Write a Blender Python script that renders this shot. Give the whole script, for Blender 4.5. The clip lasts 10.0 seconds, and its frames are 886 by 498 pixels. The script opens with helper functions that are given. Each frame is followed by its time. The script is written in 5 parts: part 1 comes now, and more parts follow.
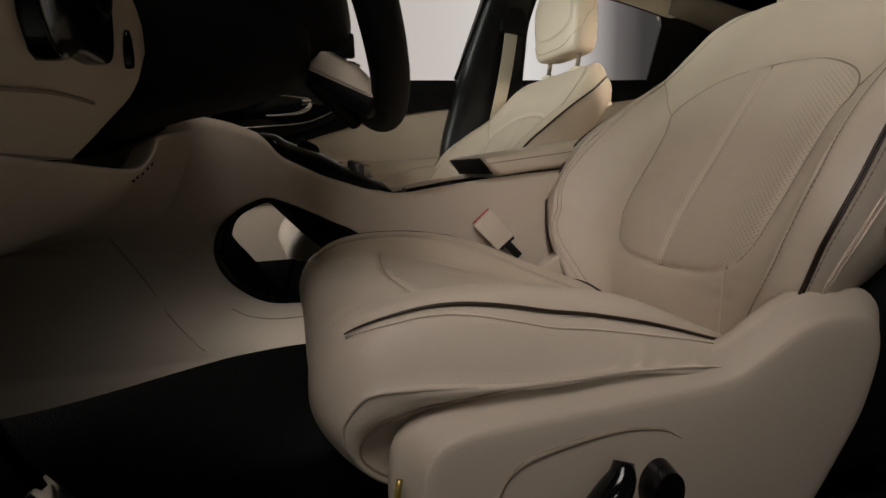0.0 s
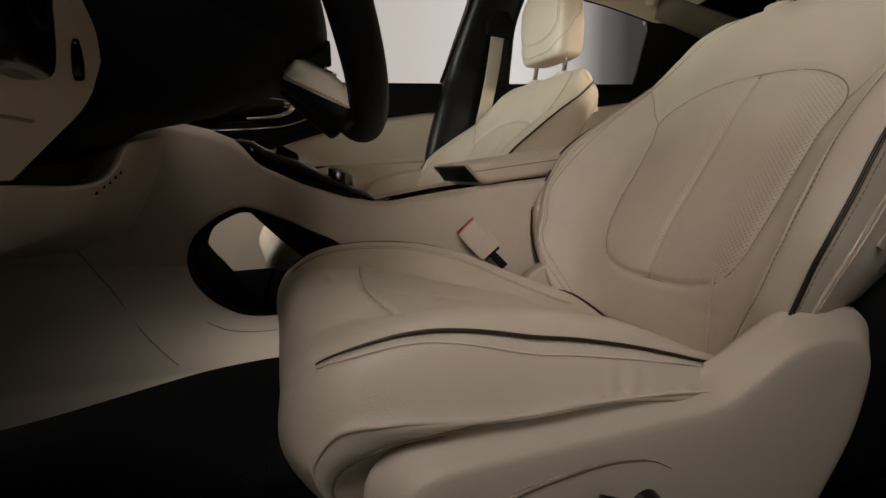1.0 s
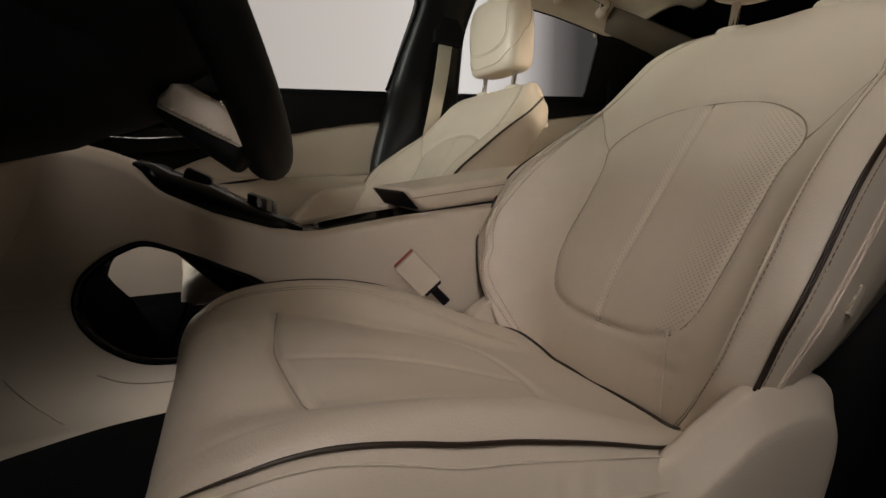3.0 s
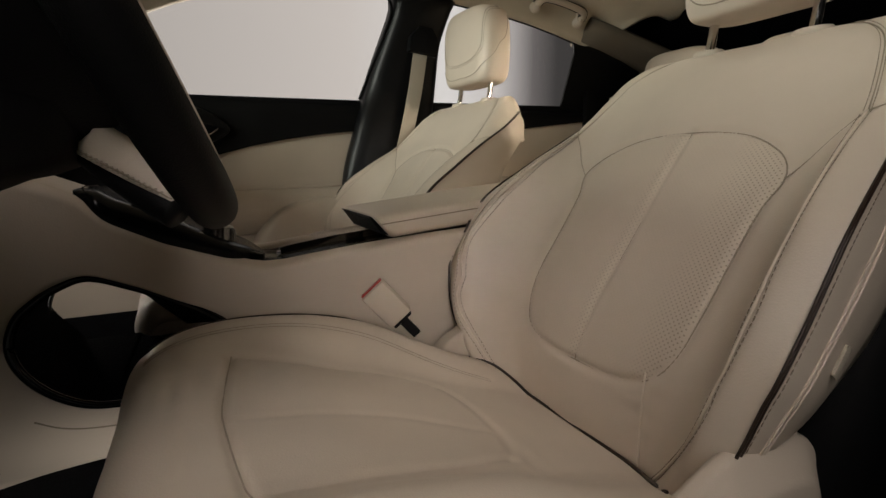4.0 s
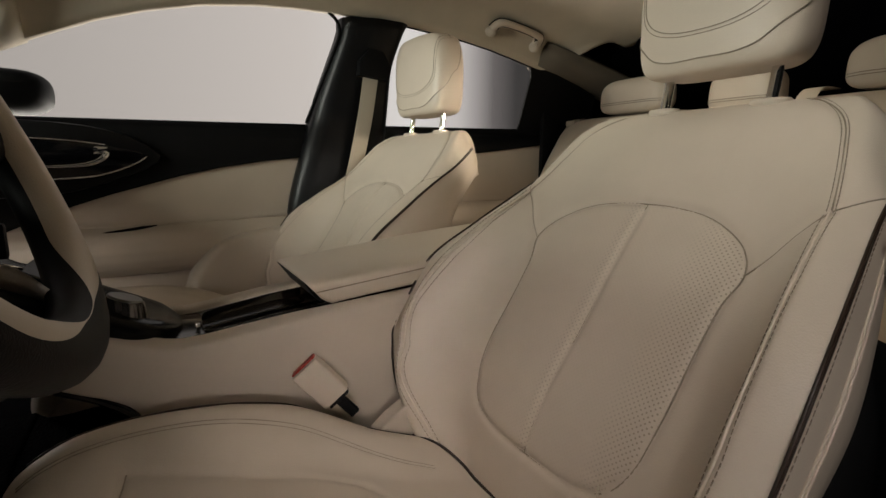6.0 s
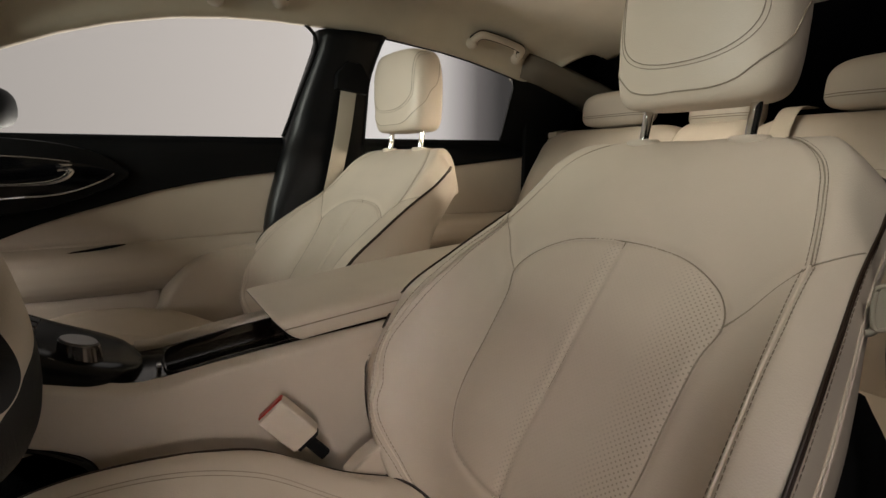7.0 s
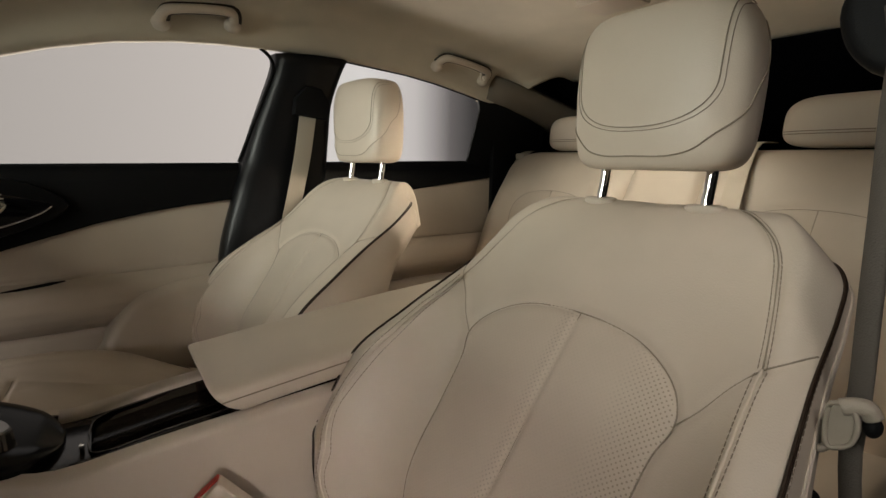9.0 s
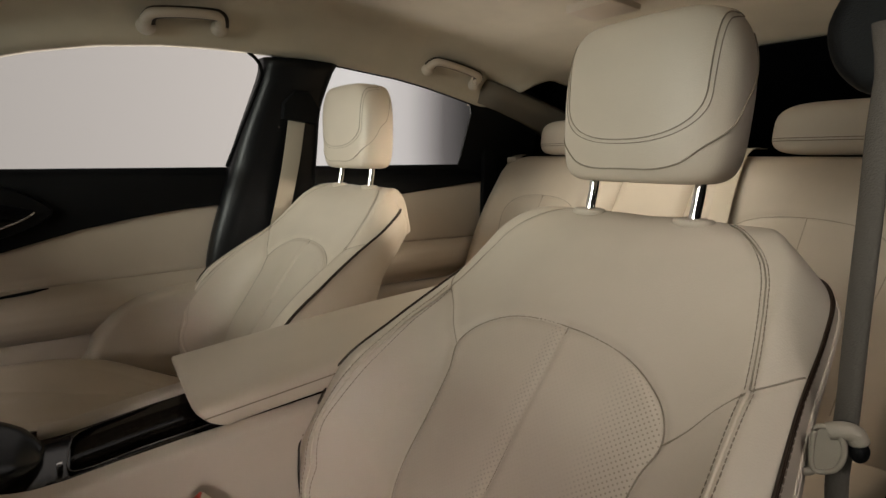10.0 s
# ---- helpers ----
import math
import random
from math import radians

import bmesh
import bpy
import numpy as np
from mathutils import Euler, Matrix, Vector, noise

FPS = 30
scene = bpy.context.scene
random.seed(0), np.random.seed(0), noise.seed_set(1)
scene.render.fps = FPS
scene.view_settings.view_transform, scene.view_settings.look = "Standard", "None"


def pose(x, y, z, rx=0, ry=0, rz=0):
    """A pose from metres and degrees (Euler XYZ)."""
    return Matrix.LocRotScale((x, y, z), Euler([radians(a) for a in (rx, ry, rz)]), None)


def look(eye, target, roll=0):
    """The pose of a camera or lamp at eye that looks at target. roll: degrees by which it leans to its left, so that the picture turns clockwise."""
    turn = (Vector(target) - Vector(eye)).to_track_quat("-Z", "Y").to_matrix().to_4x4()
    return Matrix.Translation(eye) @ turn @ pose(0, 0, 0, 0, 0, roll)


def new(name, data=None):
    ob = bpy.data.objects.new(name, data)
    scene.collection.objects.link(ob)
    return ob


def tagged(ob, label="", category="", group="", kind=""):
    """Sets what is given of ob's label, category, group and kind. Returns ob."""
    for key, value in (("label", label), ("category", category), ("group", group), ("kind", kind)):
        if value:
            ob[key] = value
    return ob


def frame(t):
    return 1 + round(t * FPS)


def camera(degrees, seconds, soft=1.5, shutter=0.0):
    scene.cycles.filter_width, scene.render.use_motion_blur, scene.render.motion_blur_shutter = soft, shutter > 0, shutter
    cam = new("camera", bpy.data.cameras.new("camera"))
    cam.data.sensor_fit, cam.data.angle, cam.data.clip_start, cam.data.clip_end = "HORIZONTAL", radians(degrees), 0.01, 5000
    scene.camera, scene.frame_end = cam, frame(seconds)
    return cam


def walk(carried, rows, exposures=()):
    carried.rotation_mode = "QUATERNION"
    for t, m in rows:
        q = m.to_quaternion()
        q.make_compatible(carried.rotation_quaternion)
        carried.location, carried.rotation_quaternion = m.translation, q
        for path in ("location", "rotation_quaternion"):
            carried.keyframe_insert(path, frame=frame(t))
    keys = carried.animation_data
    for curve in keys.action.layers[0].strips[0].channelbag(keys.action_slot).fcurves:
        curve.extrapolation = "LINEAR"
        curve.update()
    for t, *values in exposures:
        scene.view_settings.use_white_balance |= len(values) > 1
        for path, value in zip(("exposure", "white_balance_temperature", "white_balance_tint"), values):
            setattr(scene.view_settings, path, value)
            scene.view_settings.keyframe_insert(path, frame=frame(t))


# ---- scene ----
cam = camera(84.0, 10.0)
PATH = [
    (0, (0.024, -0.583, 0.483), (0.597, 1.305, 0.159), -1.9),
    (0.5, (0.029, -0.573, 0.489), (0.625, 1.308, 0.165), -1.7),
    (1, (0.038, -0.562, 0.497), (0.66, 1.311, 0.171), -1.6),
    (1.5, (0.05, -0.547, 0.502), (0.71, 1.312, 0.175), -1.5),
    (2, (0.065, -0.528, 0.512), (0.771, 1.313, 0.182), -1.2),
    (3.5, (0.112, -0.474, 0.556), (0.939, 1.316, 0.225), -0.6),
    (4, (0.127, -0.458, 0.578), (0.991, 1.314, 0.242), -0.4),
    (4.5, (0.141, -0.443, 0.599), (1.038, 1.313, 0.262), -0.3),
    (5, (0.159, -0.427, 0.62), (1.091, 1.309, 0.28), -0.2),
    (5.5, (0.174, -0.413, 0.643), (1.143, 1.303, 0.302), 0.1),
    (7, (0.219, -0.384, 0.71), (1.264, 1.287, 0.367), 0.5),
    (7.5, (0.233, -0.376, 0.731), (1.305, 1.276, 0.384), 0.6),
    (8, (0.248, -0.369, 0.753), (1.344, 1.267, 0.405), 0.7),
    (8.5, (0.262, -0.364, 0.773), (1.377, 1.259, 0.425), 0.8),
    (9, (0.271, -0.362, 0.789), (1.398, 1.253, 0.442), 0.9),
    (9.5, (0.279, -0.359, 0.799), (1.419, 1.247, 0.451), 1.0),
    (10, (0.284, -0.358, 0.804), (1.432, 1.242, 0.455), 1.0),
]
walk(cam, [(t, look(eye, target, roll)) for t, eye, target, roll in PATH])

# ---------------------------------------------------------------- light
world = bpy.data.worlds.new("studio")
scene.world = world
world.use_nodes = True
world.node_tree.nodes["Background"].inputs["Color"].default_value = (0.62, 0.58, 0.53, 1)
world.node_tree.nodes["Background"].inputs["Strength"].default_value = 0.014


def softbox(name, eye, target, width, height, watts, colour):
    data = bpy.data.lights.new(name, "AREA")
    data.shape, data.size, data.size_y, data.energy, data.color = "RECTANGLE", width, height, watts, colour
    ob = new(name, data)
    ob.matrix_world = look(eye, target)
    return ob


WARM, GREENISH, PINKISH, AMBER = (1.0, 0.93, 0.84), (0.96, 1.0, 0.885), (1.0, 0.91, 0.84), (1.0, 0.88, 0.70)
softbox("studio_softbox_windscreen", (-2.6, 0.0, 1.30), (0.6, 0.25, 0.85), 1.8, 1.3, 118, GREENISH)
# unseen low lamp added to brighten the headliner through the far windows
softbox("headliner_fill_far_side", (0.8, 3.2, 0.05), (0.8, 0.3, 1.1), 3.2, 0.8, 85, WARM)
door_box = softbox("studio_softbox_door", (-0.40, -1.24, 2.38), (0.34, 0.02, 0.36), 0.95, 1.0, 2.65, PINKISH)
door_box.data.spread = radians(58)
# unseen narrow lamp added to brighten the console side and inner bolster
front_box = softbox("console_fill_front", (-0.30, -1.90, 1.04), (0.42, 0.24, 0.44), 0.3, 0.3, 0.165, PINKISH)
front_box.data.spread = radians(17)
# unseen narrow lamp added to warm the passenger seat's inner side
rear_box = softbox("warm_fill_rear_window", (1.38, -1.6, 1.16), (0.86, 0.58, 0.78), 0.2, 0.2, 0.58, AMBER)
rear_box.data.spread = radians(18)

# ---------------------------------------------------------------- materials
def material(name, colour, rough=0.5, metal=0.0, grain=0.0, grain_size=0.003, stain=0.0, stain_size=0.12, coat=0.0, spec=0.5):
    """A surface with fine relief (grain, metres) and slow colour and gloss variation (stain)."""
    m = bpy.data.materials.new(name)
    m.use_nodes = True
    t = m.node_tree
    b = t.nodes["Principled BSDF"]
    b.inputs["Base Color"].default_value = (*colour, 1)
    b.inputs["Roughness"].default_value = rough
    b.inputs["Metallic"].default_value = metal
    b.inputs["Specular IOR Level"].default_value = spec
    b.inputs["Coat Weight"].default_value = coat
    place = t.nodes.new("ShaderNodeTexCoord")
    if stain:
        slow = t.nodes.new("ShaderNodeTexNoise")
        slow.inputs["Scale"].default_value = 1 / stain_size
        slow.inputs["Detail"].default_value = 5
        t.links.new(place.outputs["Object"], slow.inputs["Vector"])
        ramp = t.nodes.new("ShaderNodeMapRange")
        ramp.inputs["From Min"].default_value, ramp.inputs["From Max"].default_value = 0.3, 0.7
        ramp.inputs["To Min"].default_value, ramp.inputs["To Max"].default_value = 1 - stain, 1 + stain * 0.5
        t.links.new(slow.outputs["Fac"], ramp.inputs["Value"])
        mix = t.nodes.new("ShaderNodeVectorMath")
        mix.operation = "SCALE"
        mix.inputs[0].default_value = colour
        t.links.new(ramp.outputs["Result"], mix.inputs["Scale"])
        t.links.new(mix.outputs["Vector"], b.inputs["Base Color"])
        gloss = t.nodes.new("ShaderNodeMapRange")
        gloss.inputs["To Min"].default_value, gloss.inputs["To Max"].default_value = max(rough - 0.08, 0.02), min(rough + 0.08, 1)
        t.links.new(slow.outputs["Fac"], gloss.inputs["Value"])
        t.links.new(gloss.outputs["Result"], b.inputs["Roughness"])
    if grain:
        fine = t.nodes.new("ShaderNodeTexVoronoi")
        fine.inputs["Scale"].default_value = 1 / grain_size
        t.links.new(place.outputs["Object"], fine.inputs["Vector"])
        bump = t.nodes.new("ShaderNodeBump")
        bump.inputs["Strength"].default_value = 0.6
        bump.inputs["Distance"].default_value = grain
        t.links.new(fine.outputs["Distance"], bump.inputs["Height"])
        t.links.new(bump.outputs["Normal"], b.inputs["Normal"])
    return m


LEATHER = material("cream leather", (0.60, 0.515, 0.425), 0.44, grain=0.00022, grain_size=0.0016, stain=0.06)
SOFT = material("cream soft plastic", (0.56, 0.48, 0.397), 0.52, grain=0.00018, grain_size=0.0018, stain=0.05)
CLOTH = material("beige headliner cloth", (0.62, 0.555, 0.45), 0.95, grain=0.0006, grain_size=0.0012, stain=0.08, spec=0.2)
BLACK = material("black soft plastic", (0.0045, 0.0045, 0.005), 0.55, grain=0.0003, grain_size=0.0012, stain=0.2, spec=0.13)
SATIN = material("black satin plastic", (0.0045, 0.0045, 0.005), 0.33, grain=0.0002, grain_size=0.0012, stain=0.15, spec=0.24)
UMBER = material("dark brown gloss trim", (0.012, 0.008, 0.006), 0.13, stain=0.15, spec=0.4)
GRIP_SHADE = material("grip shadow brown", (0.022, 0.016, 0.013), 0.6, grain=0.0003, grain_size=0.0012, stain=0.15, spec=0.25)
GLOSS = material("black gloss plastic", (0.004, 0.004, 0.005), 0.11, stain=0.1, spec=0.45)
CARPET = material("black carpet", (0.006, 0.006, 0.007), 1.0, grain=0.003, grain_size=0.004, stain=0.3, spec=0.05)
PIANO = material("polished black plastic", (0.004, 0.004, 0.0045), 0.24, stain=0.1, spec=0.16)
SMOKE = material("dark smoked metal", (0.16, 0.155, 0.15), 0.18, metal=0.8, stain=0.05)
CHROME = material("chrome", (0.80, 0.79, 0.77), 0.12, metal=1.0, stain=0.03)
THREAD = material("grey brown thread", (0.27, 0.22, 0.17), 0.8, stain=0.1, stain_size=0.02)
# darkened to carry the shade inside grooves
FOLD = material("shaded seam fold", (0.31, 0.255, 0.195), 0.8, stain=0.1, stain_size=0.02)
SILVER = material("satin silver plastic", (0.26, 0.25, 0.235), 0.3, metal=0.9, stain=0.05)
SEAM = material("brown seam fold", (0.30, 0.25, 0.19), 0.8, stain=0.1, stain_size=0.02)
# paler than LEATHER, with the highlight along raised seams put into the colour
WELT = material("pale leather welt with highlight", (0.66, 0.575, 0.475), 0.42, stain=0.05, stain_size=0.02)
TAUPE = material("taupe pillar cloth", (0.15, 0.125, 0.098), 0.95, grain=0.0006, grain_size=0.0012, stain=0.08, spec=0.2)
PALE = material("pale brown thread", (0.40, 0.335, 0.265), 0.8, stain=0.1, stain_size=0.02)
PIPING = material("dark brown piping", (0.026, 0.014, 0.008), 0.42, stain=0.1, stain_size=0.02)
BELT = material("beige belt webbing", (0.42, 0.37, 0.30), 0.85, grain=0.0006, grain_size=0.0015, stain=0.06)
GREYBELT = material("grey belt webbing", (0.078, 0.066, 0.056), 0.8, grain=0.0006, grain_size=0.0015, stain=0.06)
PALEBELT = material("pale belt webbing", (0.66, 0.575, 0.47), 0.8, grain=0.0006, grain_size=0.0015, stain=0.05)
# beige darkened in colour for the shadow on the belt guide
DULL = material("shaded beige plastic", (0.32, 0.275, 0.225), 0.5, grain=0.0003, grain_size=0.0015, stain=0.1)
RED = material("red release button", (0.45, 0.03, 0.015), 0.4, stain=0.05)
BRASS = material("yellow metal clip", (0.6, 0.42, 0.12), 0.35, metal=1.0, stain=0.1)
STUDIO = material("grey studio floor", (0.20, 0.19, 0.18), 0.6, stain=0.08, stain_size=0.6)


def glass(name, tint):
    m = bpy.data.materials.new(name)
    m.use_nodes = True
    t = m.node_tree
    t.nodes.remove(t.nodes["Principled BSDF"])
    clear, shine, mix, fr = (t.nodes.new("ShaderNode" + k) for k in ("BsdfTransparent", "BsdfGlossy", "MixShader", "Fresnel"))
    clear.inputs["Color"].default_value = (*tint, 1)
    shine.inputs["Roughness"].default_value = 0.02
    fr.inputs["IOR"].default_value = 1.22
    t.links.new(fr.outputs["Fac"], mix.inputs["Fac"])
    t.links.new(clear.outputs["BSDF"], mix.inputs[1])
    t.links.new(shine.outputs["BSDF"], mix.inputs[2])
    t.links.new(mix.outputs["Shader"], t.nodes["Material Output"].inputs["Surface"])
    return m


GLASS = glass("window glass", (0.93, 0.94, 0.93))


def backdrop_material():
    """The glowing cyclorama behind the car: a pale wall, its light's fall-off towards the rear painted in."""
    m = bpy.data.materials.new("glowing studio wall")
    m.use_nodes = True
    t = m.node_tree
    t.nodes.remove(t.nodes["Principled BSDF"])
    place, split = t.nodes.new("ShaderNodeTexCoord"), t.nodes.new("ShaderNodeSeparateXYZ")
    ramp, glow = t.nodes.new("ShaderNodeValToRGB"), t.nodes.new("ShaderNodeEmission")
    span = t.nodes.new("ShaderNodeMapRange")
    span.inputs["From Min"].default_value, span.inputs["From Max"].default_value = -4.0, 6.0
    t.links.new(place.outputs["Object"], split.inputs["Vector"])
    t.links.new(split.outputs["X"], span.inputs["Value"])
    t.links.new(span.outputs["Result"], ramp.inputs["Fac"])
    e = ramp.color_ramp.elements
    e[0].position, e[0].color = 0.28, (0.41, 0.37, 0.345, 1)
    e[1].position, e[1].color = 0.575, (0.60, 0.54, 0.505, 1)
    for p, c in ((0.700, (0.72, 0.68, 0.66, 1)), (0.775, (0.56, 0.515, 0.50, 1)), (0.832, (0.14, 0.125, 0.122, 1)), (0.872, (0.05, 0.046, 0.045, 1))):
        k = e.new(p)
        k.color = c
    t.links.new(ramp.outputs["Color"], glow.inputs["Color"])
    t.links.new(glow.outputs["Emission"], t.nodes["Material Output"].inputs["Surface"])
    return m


BACKDROP = backdrop_material()


def perforated():
    """Cream leather pierced by staggered rows of small round holes, laid out in metres on the panel."""
    m = LEATHER.copy()
    m.name = "perforated cream leather"
    t = m.node_tree
    b = t.nodes["Principled BSDF"]
    uv = t.nodes.new("ShaderNodeUVMap")
    uv.uv_map = "UVMap"
    turn = t.nodes.new("ShaderNodeMapping")
    turn.inputs["Rotation"].default_value = (0, 0, radians(45))
    turn.inputs["Scale"].default_value = (1 / 0.0044, 1 / 0.0044, 1)
    t.links.new(uv.outputs["UV"], turn.inputs["Vector"])
    cell = t.nodes.new("ShaderNodeVectorMath")
    cell.operation = "FRACTION"
    t.links.new(turn.outputs["Vector"], cell.inputs[0])
    away = t.nodes.new("ShaderNodeVectorMath")
    away.operation = "DISTANCE"
    away.inputs[1].default_value = (0.5, 0.5, 0)
    t.links.new(cell.outputs["Vector"], away.inputs[0])
    hole = t.nodes.new("ShaderNodeMapRange")
    hole.inputs["From Min"].default_value, hole.inputs["From Max"].default_value = 0.14, 0.26
    t.links.new(away.outputs["Value"], hole.inputs["Value"])
    old = b.inputs["Base Color"].links[0].from_socket
    dark = t.nodes.new("ShaderNodeMix")
    dark.data_type = "RGBA"
    dark.inputs["A"].default_value = (0.34, 0.285, 0.22, 1)
    # the holes' colour follows the light: strong towards -y, faded elsewhere
    apart, hole_fade, beside, band = t.nodes.new("ShaderNodeSeparateXYZ"), t.nodes.new("ShaderNodeMapRange"), t.nodes.new("ShaderNodeMath"), t.nodes.new("ShaderNodeMapRange")
    t.links.new(uv.outputs["UV"], apart.inputs["Vector"])
    hole_fade.inputs["From Min"].default_value, hole_fade.inputs["From Max"].default_value = -0.122, -0.078
    hole_fade.inputs["To Min"].default_value, hole_fade.inputs["To Max"].default_value = 0.0, 0.93
    t.links.new(apart.outputs["X"], hole_fade.inputs["Value"])
    # and beside the middle seam
    beside.operation, beside.inputs[1].default_value = "SUBTRACT", 0.009
    t.links.new(apart.outputs["X"], beside.inputs[0])
    away_seam = t.nodes.new("ShaderNodeMath")
    away_seam.operation = "ABSOLUTE"
    t.links.new(beside.outputs["Value"], away_seam.inputs[0])
    band.inputs["From Min"].default_value, band.inputs["From Max"].default_value = 0.004, 0.012
    band.inputs["To Min"].default_value, band.inputs["To Max"].default_value = 0.5, 0.93
    t.links.new(away_seam.outputs["Value"], band.inputs["Value"])
    least = t.nodes.new("ShaderNodeMath")
    least.operation = "MINIMUM"
    t.links.new(hole_fade.outputs["Result"], least.inputs[0])
    t.links.new(band.outputs["Result"], least.inputs[1])
    hole_hide = t.nodes.new("ShaderNodeMath")
    hole_hide.operation = "MAXIMUM"
    t.links.new(hole.outputs["Result"], hole_hide.inputs[0])
    t.links.new(least.outputs["Value"], hole_hide.inputs[1])
    t.links.new(hole_hide.outputs["Value"], dark.inputs["Factor"])
    t.links.new(old, dark.inputs["B"])
    t.links.new(dark.outputs["Result"], b.inputs["Base Color"])
    return m


PERFORATED = perforated()

# ---------------------------------------------------------------- building tools
def thing(name, label, category, group="", kind="", at=(0, 0, 0)):
    ob = new(name)
    ob.empty_display_size = 0.05
    ob.location = at
    return tagged(ob, label, category, group, kind)


def raw(name, verts, faces, mat, parent=None, label="", smooth=True, uv=None):
    """One mesh object from points in the world; under a parent that stands at the world's origin or is shifted from it."""
    me = bpy.data.meshes.new(name)
    me.from_pydata([tuple(map(float, v)) for v in verts], [], [tuple(map(int, f)) for f in faces])
    me.materials.append(mat)
    if smooth:
        me.polygons.foreach_set("use_smooth", [True] * len(me.polygons))
    if uv is not None:
        layer = me.uv_layers.new(name="UVMap")
        idx = np.empty(len(me.loops), dtype=np.int32)
        me.loops.foreach_get("vertex_index", idx)
        layer.data.foreach_set("uv", np.asarray(uv, dtype=np.float32)[idx].ravel())
    me.update()
    ob = new(name, me)
    if parent is not None:
        ob.parent = parent
        base, p = Vector((0, 0, 0)), parent
        while p is not None:
            base += p.location
            p = p.parent
        ob.location = -base
    if label:
        tagged(ob, label)
    return ob


def part(name, bm, mat, parent, label="", smooth=True, angle=35):
    bmesh.ops.recalc_face_normals(bm, faces=bm.faces)
    me = bpy.data.meshes.new(name)
    bm.to_mesh(me)
    bm.free()
    me.materials.append(mat)
    if smooth:
        me.polygons.foreach_set("use_smooth", [True] * len(me.polygons))
        me.set_sharp_from_angle(angle=radians(angle))
    ob = new(name, me)
    if parent is not None:
        ob.parent = parent
        base, p = Vector((0, 0, 0)), parent
        while p is not None:
            base += p.location
            p = p.parent
        ob.location = -base
    if label:
        tagged(ob, label)
    return ob


def smooth_line(pts, n, closed=False):
    """Catmull-Rom through the rows pts, n rows spaced evenly by the length of their first three columns."""
    p = np.asarray(pts, float)
    if closed:
        p = np.vstack([p[-1], p, p[0], p[1]])
    else:
        p = np.vstack([2 * p[0] - p[1], p, 2 * p[-1] - p[-2]])
    out = []
    for i in range(1, len(p) - 2):
        t = np.linspace(0, 1, 24, endpoint=False)[:, None]
        a, b, c, d = p[i - 1], p[i], p[i + 1], p[i + 2]
        out.append(0.5 * (2 * b + (c - a) * t + (2 * a - 5 * b + 4 * c - d) * t ** 2 + (3 * b - a - 3 * c + d) * t ** 3))
    out.append(p[-2][None])
    q = np.vstack(out)
    k = min(3, q.shape[1])
    s = np.concatenate([[0], np.cumsum(np.linalg.norm(np.diff(q[:, :k], axis=0), axis=1))])
    w = np.linspace(0, s[-1], n)
    return np.stack([np.interp(w, s, q[:, j]) for j in range(q.shape[1])], axis=1)


def tube_mesh(line, radius, sides=6, closed=False, flat=1.0):
    """Points and faces of a tube along a line of points; radius may be one number or one a point."""
    p = np.asarray(line, float)
    n = len(p)
    r = np.broadcast_to(np.asarray(radius, float), (n,))
    tan = np.gradient(p, axis=0)
    if closed:
        tan = np.roll(p, -1, 0) - np.roll(p, 1, 0)
    tan /= np.linalg.norm(tan, axis=1)[:, None] + 1e-12
    side = np.cross(tan[0], (0.3, 0.2, 1))
    side /= np.linalg.norm(side)
    verts, faces = [], []
    for i in range(n):
        side = side - tan[i] * side.dot(tan[i])
        side /= np.linalg.norm(side) + 1e-12
        up = np.cross(tan[i], side)
        for k in range(sides):
            a = 2 * math.pi * k / sides
            verts.append(p[i] + r[i] * (side * math.cos(a) + up * math.sin(a) * flat))
    for i in range(n if closed else n - 1):
        j = (i + 1) % n
        for k in range(sides):
            m = (k + 1) % sides
            faces.append((i * sides + k, i * sides + m, j * sides + m, j * sides + k))
    if not closed:
        faces.append(tuple(range(sides))[::-1])
        faces.append(tuple((n - 1) * sides + k for k in range(sides)))
    return verts, faces


def tube(name, line, radius, mat, parent=None, label="", sides=8, closed=False, flat=1.0):
    v, f = tube_mesh(line, radius, sides, closed, flat)
    return raw(name, v, f, mat, parent, label)


def strip_join(lines):
    """Several point-and-face sets as one."""
    verts, faces = [], []
    for v, f in lines:
        k = len(verts)
        verts += list(v)
        faces += [tuple(i + k for i in q) for q in f]
    return verts, faces


def box_bm(lo, hi, bevel=0.004, seg=2):
    bm = bmesh.new()
    bmesh.ops.create_cube(bm, size=1)
    for v in bm.verts:
        for i in range(3):
            v.co[i] = lo[i] if v.co[i] < 0 else hi[i]
    if bevel:
        bmesh.ops.bevel(bm, geom=bm.edges[:], offset=bevel, segments=seg, affect="EDGES", profile=0.6)
    return bm


